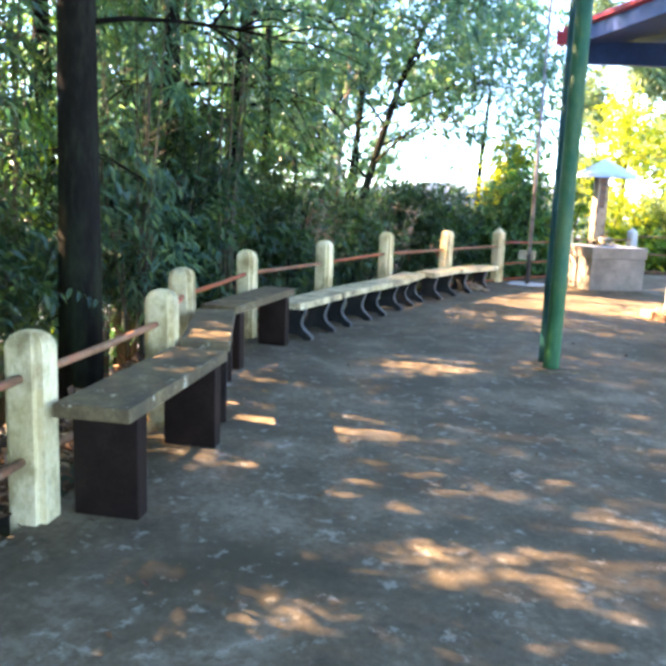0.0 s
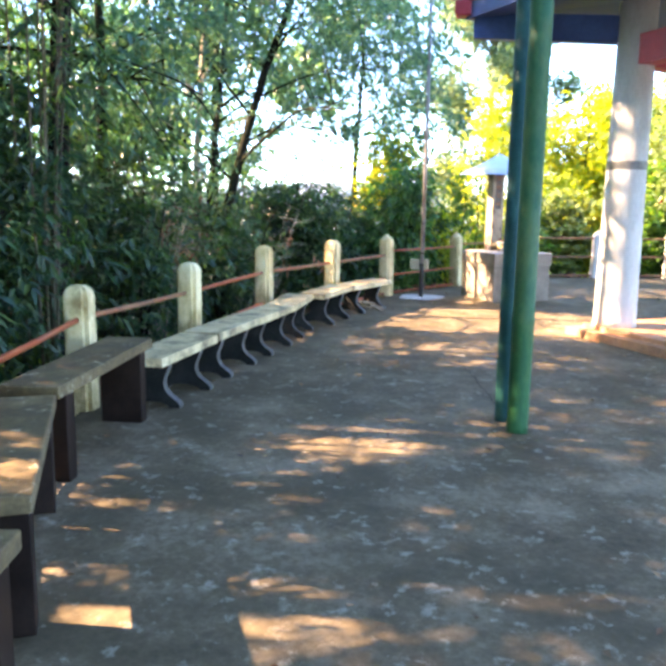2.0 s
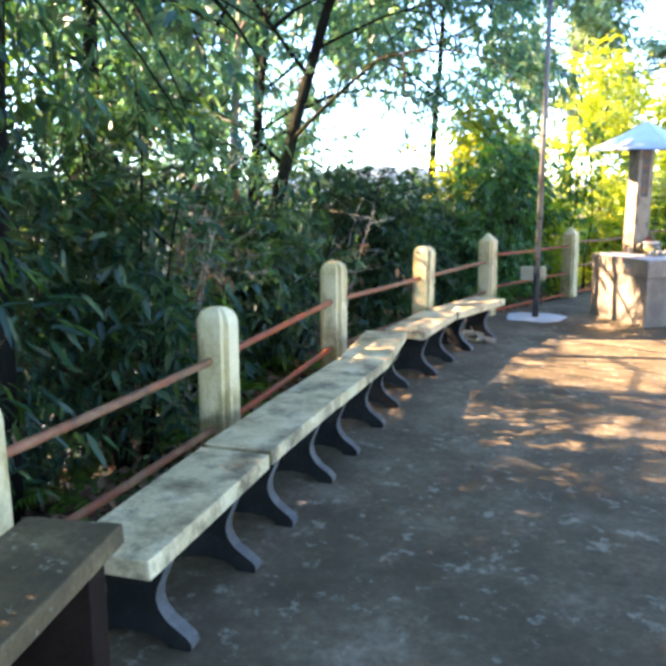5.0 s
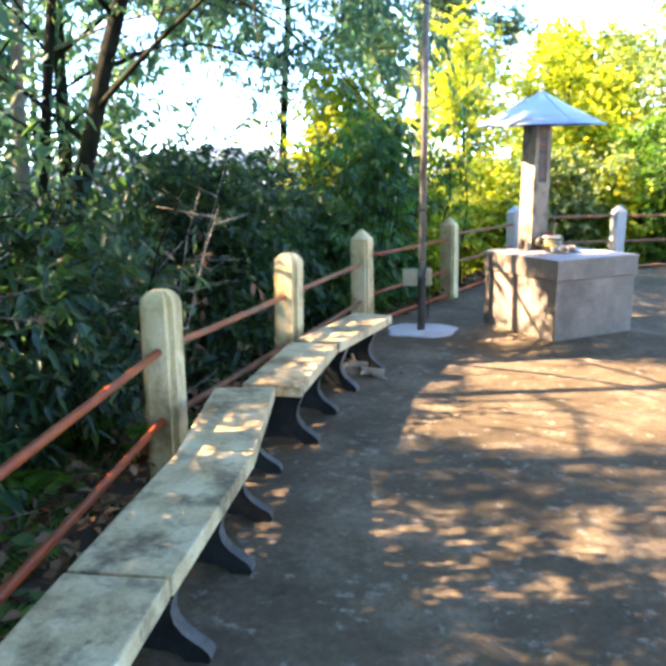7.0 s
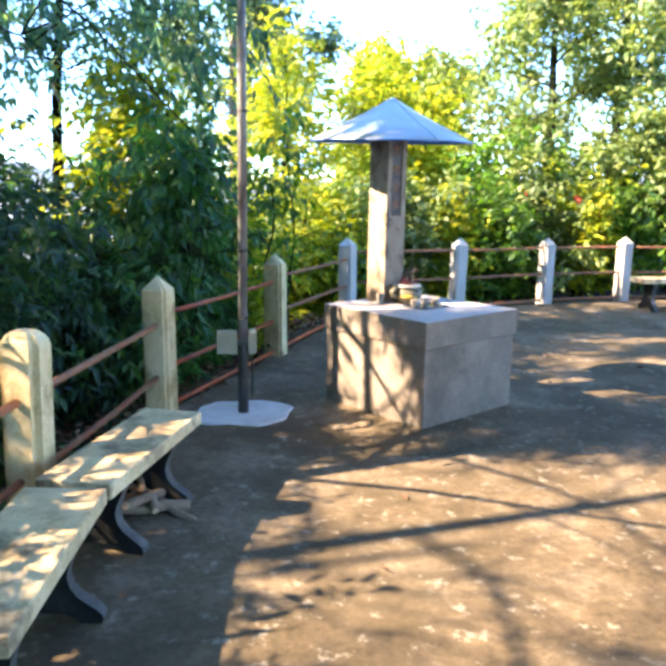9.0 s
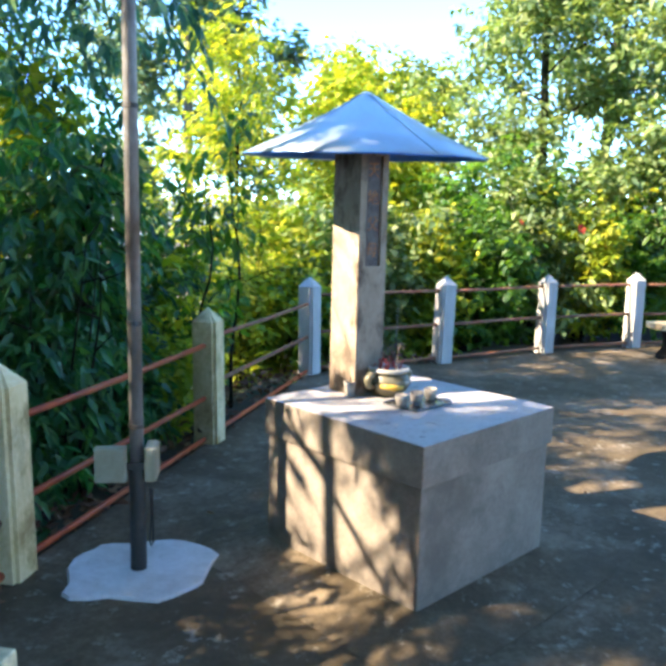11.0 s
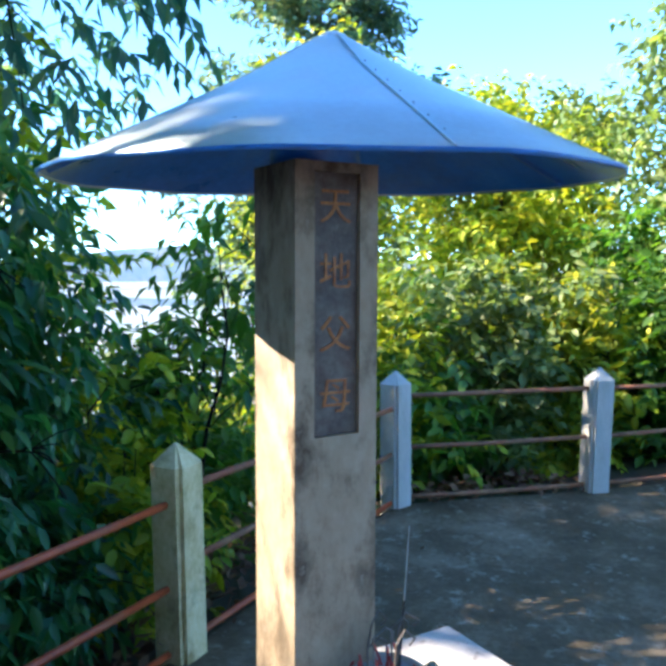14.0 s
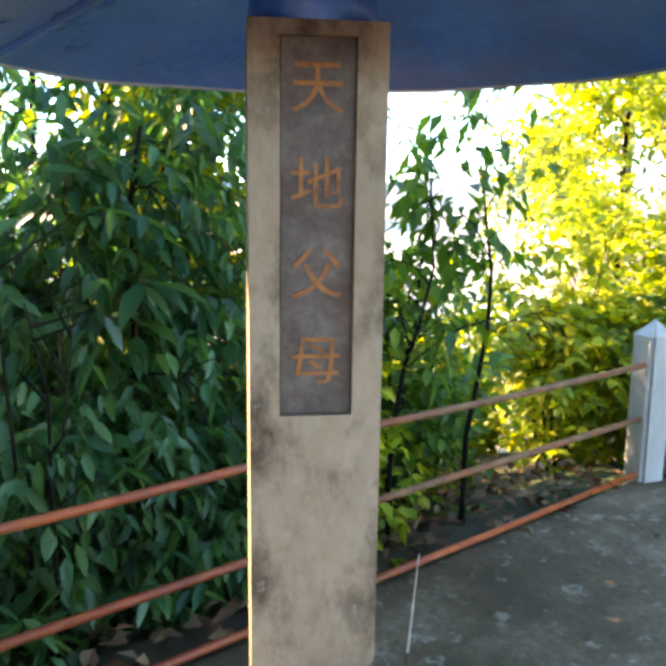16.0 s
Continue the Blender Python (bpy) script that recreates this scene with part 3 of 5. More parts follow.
    bmesh.ops.solidify(bm, geom=list(bm.faces), thickness=0.003)
    for f in bm.faces:
        f.material_index = 1 if f.normal.z < -0.2 else 0
    can = part("canopy", bm, [M["zinc"], M["under"]], altar, "shallow conical galvanised sheet roof, blue underneath", smooth=True)
    for deg in (-104, -13, 77, 167):
        a = radians(deg)
        ca, sa = math.cos(a), math.sin(a)
        bm = bmesh.new()
        tube(bm, [(rx + r * ca, ry + r * sa, z + 0.002 + rise(r, a)) for r, z in prof[1:]], [0.002] * 4, 4)
        part("seam", bm, M["zinc"], can, "overlapping sheet seam")
        for k in range(7):
            f = 0.3 + 0.6 * k / 6
            bm = bmesh.new()
            bmesh.ops.create_icosphere(bm, subdivisions=1, radius=0.0015)
            part("rivet", bm, M["pole_dark"], can, m=pose(rx + rad * f * ca - 0.01 * sa, ry + rad * f * sa + 0.01 * ca, z0 + (z1 - z0) * (1 - f) + 0.003 + rise(rad * f, a)))
        bm = bmesh.new()
        tube(bm, [(rx + r * ca, ry + r * sa, z0 + (z1 - z0) * (1 - r / rad) - 0.010 + rise(r, a)) for r in (0.10, 0.32, 0.54)], [0.006] * 3, 4)
        part("bracket", bm, M["under"], can, "thin rib under the sheet")
    bm = bmesh.new()
    lathe(bm, [(0.088, 1.80), (0.085, 1.835), (0.06, 1.98)], 18, (px, py))
    part("mount", bm, M["under"], can, "short round mount under the roof", True)
    bm = bmesh.new()
    lathe(bm, [(0.034, z1 - 0.006), (0.028, z1 + 0.004), (0.010, z1 + 0.012)], 10, (rx, ry))
    part("cap", bm, M["zinc"], can)
    return c, px, py, top, d


ALTAR, PX, PY, ATOP, PD = build_altar()


def altar_at(x, y, z=0.0, turn=0.0):
    """Pose on the altar's top at a place of the plan."""
    return pose(x, y, ATOP + z, 0, 0, 38 + turn)


def build_offerings():
    pot = thing("incense_pot", altar_at(-1.685, 12.142, 0.001) @ Matrix.Diagonal((1.2, 1.2, 1.08, 1)), "squat glazed incense pot full of burnt red sticks", "incense pot")
    bm = bmesh.new()
    lathe(bm, [(0.050, 0.0), (0.060, 0.004), (0.064, 0.014), (0.080, 0.034), (0.088, 0.054), (0.085, 0.074), (0.070, 0.09), (0.066, 0.098)], 28)
    part("body", bm, M["pot"], pot, "grey-green glazed belly", smooth=True)
    bm = bmesh.new()
    lathe(bm, [(0.064, 0.096), (0.078, 0.104), (0.080, 0.118), (0.073, 0.121), (0.068, 0.112), (0.064, 0.104)], 28)
    part("rim", bm, M["pot_rim"], pot, "pale rolled rim", smooth=True)
    bm = bmesh.new()
    lathe(bm, [(0.03, 0.1125), (0.0685, 0.1135)], 24)
    part("ash", bm, M["ash"], pot, "grey ash")
    for s in (-1, 1):
        bm = bmesh.new()
        tube(bm, [(s * 0.078, 0, 0.09), (s * 0.103, 0, 0.098), (s * 0.116, 0, 0.078), (s * 0.108, 0, 0.052), (s * 0.084, 0, 0.045)], [0.013, 0.016, 0.016, 0.015, 0.012], 8)
        part("handle", bm, M["pot"], pot, smooth=True)
    bm = bmesh.new()
    tube(bm, [(-0.085, -0.036, 0.052), (-0.052, -0.073, 0.050), (-0.012, -0.087, 0.046)], [0.009, 0.013, 0.008], 8)
    part("ornament", bm, M["yellow"], pot, "yellow glazed relief", smooth=True)
    rnd = random.Random(8)
    for k in range(26):
        a, r = rnd.uniform(0, 6.28), 0.06 * math.sqrt(rnd.random())
        x, y = r * math.cos(a), r * math.sin(a)
        h = rnd.uniform(0.02, 0.055)
        lean_x, lean_y = rnd.uniform(-0.012, 0.012), rnd.uniform(-0.012, 0.012)
        bm = bmesh.new()
        if k % 5 == 0:
            h2 = h + 0.05
            tube(bm, [(x, y, 0.113), (x + lean_x, y + lean_y, 0.113 + h2), (x + lean_x + 0.02, y, 0.13 + h2), (x + 0.035, y + lean_y, 0.115 + h2), (x + 0.03, y, 0.10 + h2)], [0.0018] * 5, 4)
            part("curled_ash", bm, M["plaque"], pot, "curled grey ash of a burnt stick")
        else:
            tube(bm, [(x, y, 0.112), (x + lean_x, y + lean_y, 0.113 + h)], [0.0022, 0.0022], 5)
            part("incense_stick", bm, M["incense"], pot)
    bm = bmesh.new()
    tube(bm, [(0.045, 0.015, 0.112), (0.056, 0.018, 0.235)], [0.0022, 0.002], 5)
    part("incense_stick", bm, M["black"], pot, "tall burnt black stick")
    bm = bmesh.new()
    tube(bm, [(0.056, 0.018, 0.235), (0.066, 0.02, 0.37)], [0.0016, 0.0009], 5)
    part("incense_stick", bm, M["ash"], pot, "thin pale ash tip")

    tray = thing("tray", altar_at(-1.583, 11.957, 0.0), "dull steel tray with three small cups on the altar", "tray")
    bm = bmesh.new()
    hx, hy = 0.12, 0.094
    box(bm, -hx, hx, -hy, hy, 0.001, 0.006, 0.002, 1)
    part("plate", bm, M["tray"], tray)
    for x0, x1, y0, y1 in ((-hx, hx, -hy - 0.004, -hy + 0.002), (-hx, hx, hy - 0.002, hy + 0.004), (-hx - 0.004, -hx + 0.002, -hy, hy), (hx - 0.002, hx + 0.004, -hy, hy)):
        bm = bmesh.new()
        box(bm, x0, x1, y0, y1, 0.002, 0.012, 0.0015, 1)
        part("rim", bm, M["tray"], tray)
    for x, y in ((-1.664, 11.907), (-1.588, 11.960), (-1.512, 12.021)):
        cup = thing("cup", altar_at(x, y, 0.006) @ Matrix.Scale(1.15, 4), "small plain clay cup standing on the tray", "cup", "cups on the tray")
        bm = bmesh.new()
        lathe(bm, [(0.017, 0.0), (0.019, 0.002), (0.025, 0.022), (0.0275, 0.043), (0.0245, 0.043), (0.022, 0.024), (0.015, 0.008)], 20)
        part("body", bm, M["cup"], cup, smooth=True)
        bm = bmesh.new()
        lathe(bm, [(0.005, 0.0295), (0.0225, 0.030)], 16)
        part("tea", bm, M["dark_leg"], cup, "dark tea")
    cup = thing("cup", altar_at(-1.866, 12.118, 0.0), "small grey cup with a burnt candle stub beside the pillar", "cup")
    bm = bmesh.new()
    lathe(bm, [(0.024, 0.0), (0.026, 0.004), (0.022, 0.012), (0.027, 0.04), (0.03, 0.066), (0.026, 0.066), (0.022, 0.04), (0.016, 0.016)], 20)
    part("body", bm, M["cup"], cup, smooth=True)
    bm = bmesh.new()
    tube(bm, [(0, 0, 0.014), (0.002, 0, 0.09)], [0.003, 0.002], 6)
    part("stub", bm, M["pole_dark"], cup)


build_offerings()


# ---- pole with switch boxes on its cement pad ----
def build_flagpole():
    x, y = -2.785, 11.86
    bm = bmesh.new()
    outline = []
    for k in range(28):
        a = 2 * math.pi * k / 28
        r = 1 + 0.22 * noise.noise((math.cos(a) * 2.2, math.sin(a) * 2.2, 2.2))
        outline.append((0.30 * r * math.copysign(abs(math.cos(a)) ** 0.75, math.cos(a)), 0.27 * r * math.copysign(abs(math.sin(a)) ** 0.75, math.sin(a))))
    top = [bm.verts.new((a * 0.97, b * 0.97, 0.014)) for a, b in outline]
    low = [bm.verts.new((a, b, -0.01)) for a, b in outline]
    bm.faces.new(top)
    for k in range(28):
        bm.faces.new((low[k], low[(k + 1) % 28], top[(k + 1) % 28], top[k]))
    bmesh.ops.recalc_face_normals(bm, faces=bm.faces)
    pad = part("cement_pad", bm, M["pad"], None, m=pose(x + 0.005, y + 0.01, 0))
    tagged(pad, "rough pale cement patch poured round a pole's foot", "cement pad")
    pole = thing("steel_pole", pose(x, y, 0.012), "tall grey steel pole with small switch boxes near its foot", "pole")
    bm = bmesh.new()
    lathe(bm, [(0.034, 0.0), (0.034, 0.46), (0.030, 0.47)], 18)
    part("sleeve", bm, M["pole_dark"], pole, "dark lower sleeve", smooth=True)
    bm = bmesh.new()
    lathe(bm, [(0.029, 0.40), (0.028, 2.4), (0.0285, 2.42), (0.026, 2.44), (0.025, 7.5)], 18)
    part("shaft", bm, M["pole"], pole, smooth=True)
    bx = part("switch_box", box(bmesh.new(), -0.165, -0.036, -0.055, -0.012, 0.40, 0.55, 0.008), M["box"], pole, "cream switch box")
    part("lid", box(bmesh.new(), -0.162, -0.039, -0.062, -0.056, 0.403, 0.547, 0.003), M["box"], bx)
    b2 = part("switch_box", box(bmesh.new(), 0.036, 0.078, -0.05, 0.075, 0.40, 0.545, 0.007), M["box"], pole, "cream switch box seen edge on")
    part("lid", box(bmesh.new(), 0.079, 0.085, -0.046, 0.071, 0.404, 0.54, 0.003), M["box"], b2)
    part("bracket", box(bmesh.new(), -0.07, 0.06, -0.04, -0.030, 0.45, 0.48, 0.002), M["pole_dark"], pole)
    bm = bmesh.new()
    tube(bm, [(0.055, -0.03, 0.37), (0.06, -0.035, 0.25), (0.052, -0.04, 0.14), (0.058, -0.03, 0.11), (0.066, -0.03, 0.13), (0.064, -0.025, 0.36)], [0.004] * 6, 6)
    part("cable", bm, M["black"], pole, "hanging black cable")
    for z in (0.62, 1.05, 1.9):
        bm = bmesh.new()
        lathe(bm, [(0.031, z), (0.031, z + 0.018)], 14)
        part("clamp", bm, M["pole_dark"], pole)


build_flagpole()


# ---- pair of green poles ----
def build_green_poles():
    for (x, y, r, mat, label) in ((-0.805, 5.585, 0.064, M["green"], "tall glossy green painted pole standing on the terrace"),
                                  (-0.915, 5.79, 0.051, M["teal"], "slimmer dark teal pole behind a green one")):
        t = thing("green_pole", pose(x, y, 0), label, "pole", "pair of green poles")
        bm = bmesh.new()
        lathe(bm, [(r * 1.02, 0.0), (r, 0.05), (r, 0.66), (r * 1.05, 0.68), (r * 1.05, 0.70), (r * 0.99, 0.72), (r * 0.98, 4.4)], 22)
        part("shaft", bm, mat, t, smooth=True)
        bm = bmesh.new()
        lathe(bm, [(r + 0.09, -0.006), (r + 0.085, 0.006), (r + 0.01, 0.014)], 22)
        part("collar", bm, M["floor"], t, "rough cement collar")


build_green_poles()


# ---- pavilion ----
def build_pavilion():
    pav = thing("pavilion", pose(2.51, 9.25, 0), "square pavilion with white columns and dark blue eaves", "pavilion")

    def corners(rad, z, turn):
        return [(rad * math.cos(radians(turn + 90 * k)), rad * math.sin(radians(turn + 90 * k)), z) for k in range(4)]

    turn = 176.4
    bm = bmesh.new()
    for rad, z0, z1 in ((3.20, -0.02, 0.085), (3.02, 0.08, 0.13)):
        lo, hi = [bm.verts.new(p) for p in corners(rad, z0, turn)], [bm.verts.new(p) for p in corners(rad - 0.01, z1, turn)]
        bm.faces.new(hi)
        for k in range(4):
            bm.faces.new((lo[k], lo[(k + 1) % 4], hi[(k + 1) % 4], hi[k]))
    bmesh.ops.recalc_face_normals(bm, faces=bm.faces)
    part("plinth", bm, M["terracotta"], pav, "low terracotta plinth with a stepped edge")
    for k in range(4):
        a = radians(turn + 90 * k)
        x, y = 2.70 * math.cos(a), 2.70 * math.sin(a)
        col = part("column", lathe(bmesh.new(), [(0.225, 0.12), (0.212, 0.2), (0.202, 1.0), (0.18, 3.35)], 26), M["column"], pav, "whitewashed tapering round column", True, pose(x, y, 0))
        part("band", lathe(bmesh.new(), [(0.194, 1.72), (0.199, 1.73), (0.198, 1.80), (0.193, 1.81)], 26), M["band"], col)
    # ring beam and eaves
    bm = bmesh.new()
    for rin, rout, z0, z1 in ((2.55, 2.85, 2.72, 3.0),):
        vs = [[bm.verts.new(p) for p in corners(r, z, turn)] for r, z in ((rin, z0), (rout, z0), (rout, z1), (rin, z1))]
        for a, b in zip(vs, vs[1:] + vs[:1]):
            for k in range(4):
                bm.faces.new((a[k], a[(k + 1) % 4], b[(k + 1) % 4], b[k]))
    bmesh.ops.recalc_face_normals(bm, faces=bm.faces)
    part("ring_beam", bm, M["red"], pav, "dark red ring beam")
    tip = 177.4
    bm = bmesh.new()
    vs = [[bm.verts.new(p) for p in corners(r, z, tip)] for r, z in ((0.05, 3.45), (4.24, 3.27), (4.40, 3.27), (4.40, 3.50), (4.30, 3.53), (1.2, 4.5), (0.05, 5.3))]
    for a, b in zip(vs, vs[1:]):
        for k in range(4):
            bm.faces.new((a[k], a[(k + 1) % 4], b[(k + 1) % 4], b[k]))
    bm.faces.new(vs[-1])
    bm.faces.new(vs[0])
    bmesh.ops.recalc_face_normals(bm, faces=bm.faces)
    part("roof", bm, M["fascia"], pav, "dark blue roof with deep eaves")
    for k in range(4):
        a, b = radians(turn + 90 * k), radians(tip + 90 * k)
        p, q = Vector((2.70 * math.cos(a), 2.70 * math.sin(a), 0)), Vector((4.3 * math.cos(b), 4.3 * math.sin(b), 0))
        bm = bmesh.new()
        ln = (q - p).length
        box(bm, 0, ln, -0.06, 0.06, 0.0, 0.26)
        for v in bm.verts:
            v.co.z += 0.14 * v.co.x / ln
        part("hip_beam", bm, M["fascia"], pav, "dark blue beam under the eave", m=pose(p.x, p.y, 2.93, 0, 0, math.degrees(math.atan2(q.y - p.y, q.x - p.x))))
    for k in range(4):
        bm = bmesh.new()
        p, q = corners(4.42, 3.48, tip)[k], corners(4.42, 3.48, tip)[(k + 1) % 4]
        tube(bm, [p, q], [0.045, 0.045], 6)
        part("trim", bm, M["red"], pav, "red eave trim")
    for k in range(4):
        bm = bmesh.new()
        p = corners(4.42, 3.38, tip)[k]
        box(bm, p[0] - 0.09, p[0] + 0.09, p[1] - 0.09, p[1] + 0.09, 3.30, 3.46, 0.02)
        part("corner_ornament", bm, M["red"], pav, "red corner ornament")


build_pavilion()


# ---- cut logs under the last bench ----
def build_logs():
    rnd = random.Random(3)
    for x, y, z, yaw, pitch, ln, r in ((-3.14, 10.30, 0.035, 20, 4, 0.40, 0.026), (-3.08, 10.36, 0.03, -34, 12, 0.42, 0.022), (-3.20, 10.42, 0.032, 55, 3, 0.36, 0.028), (-3.12, 10.28, 0.085, 70, 14, 0.38, 0.02),
                                        (-3.16, 10.40, 0.09, -60, 18, 0.36, 0.018), (-3.24, 10.60, 0.05, 100, 0, 0.2, 0.05)):
        t = thing("log", pose(x, y, z, 0, pitch, yaw), "short cut branch with orange-brown bark lying under a bench", "log", "cut branches")
        bm = bmesh.new()
        pts = [(ln * (k / 4 - 0.5), 0.012 * rnd.uniform(-1, 1), 0.01 * rnd.uniform(-1, 1)) for k in range(5)]
        tube(bm, pts, [r * rnd.uniform(0.85, 1.1) for _ in pts], 10)
        part("bark", bm, M["log"], t, smooth=True)
        for s in (0, 4):
            bm = bmesh.new()
            sg = -1 if s == 0 else 1
            lathe(bm, [(r * 0.86, 0.0), (r * 0.82, 0.004)], 12)
            part("cut_end", bm, M["log_end"], t, "pale sawn end", m=Matrix.Translation(pts[s]) @ pose(0, 0, 0, 0, 90 * sg, 0))


build_logs()


# ---- plants ----
UP = np.array((0.0, 0.0, 1.0))
SUN3 = np.array((SUN_H.x * math.cos(SUN_EL), SUN_H.y * math.cos(SUN_EL), math.sin(SUN_EL)))


def unit(v):
    return v / np.maximum(np.linalg.norm(v, axis=-1, keepdims=True), 1e-9)


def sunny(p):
    """How far the canopy is opened, from 0 to 1, by leaving leaves out so that sunlight reaches chosen spots."""
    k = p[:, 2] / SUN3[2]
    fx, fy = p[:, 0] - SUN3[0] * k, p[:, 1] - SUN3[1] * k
    # places where sun should land; leaves in its way are dropped
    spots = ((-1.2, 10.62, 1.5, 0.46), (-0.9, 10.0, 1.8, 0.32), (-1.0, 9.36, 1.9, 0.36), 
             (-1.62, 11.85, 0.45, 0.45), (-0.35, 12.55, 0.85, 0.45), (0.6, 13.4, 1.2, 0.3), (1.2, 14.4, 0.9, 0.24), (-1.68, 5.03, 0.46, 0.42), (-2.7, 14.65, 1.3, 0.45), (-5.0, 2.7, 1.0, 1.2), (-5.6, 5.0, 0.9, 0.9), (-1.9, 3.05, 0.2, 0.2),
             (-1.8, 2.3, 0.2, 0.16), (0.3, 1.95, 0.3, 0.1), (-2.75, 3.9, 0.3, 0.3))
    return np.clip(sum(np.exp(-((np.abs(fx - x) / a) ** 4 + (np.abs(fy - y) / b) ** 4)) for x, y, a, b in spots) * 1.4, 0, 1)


def leaves_mesh(name, rng, anchors, axes, per, length, width, droop, material, gap=0.0, spread=0.5, fine=False):
    """Sprigs of leaves: per leaves alternate along each axis; every leaf is folded along its rib."""
    n = len(anchors)
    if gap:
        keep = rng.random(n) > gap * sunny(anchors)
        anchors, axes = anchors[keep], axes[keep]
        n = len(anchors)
    k = np.tile(np.arange(per), n)
    a, ax = np.repeat(anchors, per, 0), np.repeat(unit(axes), per, 0)
    side = unit(np.cross(ax, UP) + rng.normal(0, 0.35, a.shape))
    sgn = np.where(k % 2 == 0, 1.0, -1.0)[:, None]
    size = rng.uniform(0.65, 1.25, (len(a), 1))
    b = a + ax * (k[:, None] + rng.random((len(a), 1))) / per * length * 2.4 * spread * 2
    d = unit(ax * 0.55 + side * sgn * 0.75 + rng.normal(0, 0.28, a.shape) - UP * droop)
    s = unit(np.cross(d, UP + rng.normal(0, 0.5, a.shape)))
    nrm = np.cross(s, d)
    ln, wd = length * size, width * size
    tip = b + d * ln - UP * ln * 0.12
    m1 = b + d * ln * 0.42 + s * wd / 2 + nrm * wd * 0.18
    m2 = b + d * ln * 0.42 - s * wd / 2 + nrm * wd * 0.18
    if fine:                                   # a fuller outline, bent along its rib
        m1, m2 = (b + d * ln * 0.28 + s * wd * sg * 0.46 + nrm * wd * 0.16 for sg in (1, -1))
        m3, m4 = (b + d * ln * 0.64 + s * wd * sg * 0.40 + nrm * wd * 0.12 - UP * ln * 0.04 for sg in (1, -1))
        verts = np.stack([b, m1, m3, tip, m4, m2], 1).reshape(-1, 3)
        q = np.arange(len(b))[:, None] * 6
        tris, side_n = np.stack([q + [0, 1, 2, 3], q + [0, 3, 4, 5]], 1).reshape(-1), 4
    else:
        verts = np.stack([b, m1, tip, m2], 1).reshape(-1, 3)
        q = np.arange(len(b))[:, None] * 4
        tris, side_n = np.stack([q + [0, 1, 2], q + [0, 2, 3]], 1).reshape(-1), 3
    me = bpy.data.meshes.new(name)
    nt = len(b) * 2
    me.vertices.add(len(verts))
    me.vertices.foreach_set("co", verts.ravel())
    me.loops.add(nt * side_n)
    me.loops.foreach_set("vertex_index", tris.astype(np.int32))
    me.polygons.add(nt)
    me.polygons.foreach_set("loop_start", np.arange(0, nt * side_n, side_n, dtype=np.int32))
    me.update(calc_edges=True)
    me.materials.append(material)
    return me


def limb_paths(rng, base, height, lean, wander, r0, limbs, crown_lo, reach, rise, subs):
    """Polylines (points, radii) of a trunk, limbs and twigs, and the places and directions of sprigs."""
    t = np.linspace(0, 1, 9)[:, None]
    bend = np.cumsum(rng.normal(0, wander, (9, 2)), 0) * t
    trunk = np.concatenate([base[:2] + np.asarray(lean) * t ** 1.3 * height + bend, base[2] + height * t], 1)
    paths = [(trunk, r0 * (1 - 0.82 * t[:, 0]))]
    tips, ways = [], []
    az = rng.uniform(0, 6.28)
    for i in range(limbs):
        u = crown_lo + (1 - crown_lo) * (i + rng.random()) / limbs
        az += 2.4 + rng.normal(0, 0.4)
        p0 = np.array([np.interp(u, t[:, 0], trunk[:, c]) for c in range(3)])
        ln = reach * (1.05 - 0.6 * (u - crown_lo) / max(1 - crown_lo, 0.01)) * rng.uniform(0.65, 1.2)
        up = rise * rng.uniform(0.6, 1.3)
        w = np.array((math.cos(az), math.sin(az), up))
        w /= np.linalg.norm(w)
        s = np.linspace(0, 1, 6)[:, None]
        pts = p0 + w * ln * s + UP * ln * (-0.28 * s ** 2.2) + np.cumsum(rng.normal(0, 0.03 * ln, (6, 3)), 0) * s
        rr = min(r0 * (1 - 0.75 * u) * 0.36, 0.03)
        paths.append((pts, np.maximum(rr * (1 - 0.85 * s[:, 0]), 0.004)))
        for j in range(subs):
            v = rng.uniform(0.3, 1.0)
            q0 = np.array([np.interp(v, s[:, 0], pts[:, c]) for c in range(3)])
            w2 = unit(w + rng.normal(0, 0.7, 3))
            l2 = ln * rng.uniform(0.25, 0.5)
            s2 = np.linspace(0, 1, 4)[:, None]
            pt2 = q0 + w2 * l2 * s2 - UP * l2 * 0.3 * s2 ** 2
            paths.append((pt2, np.maximum(rr * 0.4 * (1 - 0.8 * s2[:, 0]), 0.003)))
            m = 9
            f = rng.uniform(0.15, 1.05, m)[:, None]
            tips.append(q0 + w2 * l2 * f - UP * l2 * 0.3 * f ** 2)
            ways.append(np.tile(w2, (m, 1)) + rng.normal(0, 0.5, (m, 3)))
    return paths, np.concatenate(tips), np.concatenate(ways)


def tubes_mesh(name, paths, material, sides=7):
    bm = bmesh.new()
    for i, (pts, rad) in enumerate(paths):
        tube(bm, pts.tolist(), [float(r) for r in rad], sides if i == 0 else 4)
    return mesh_from(name, bm, material, True)


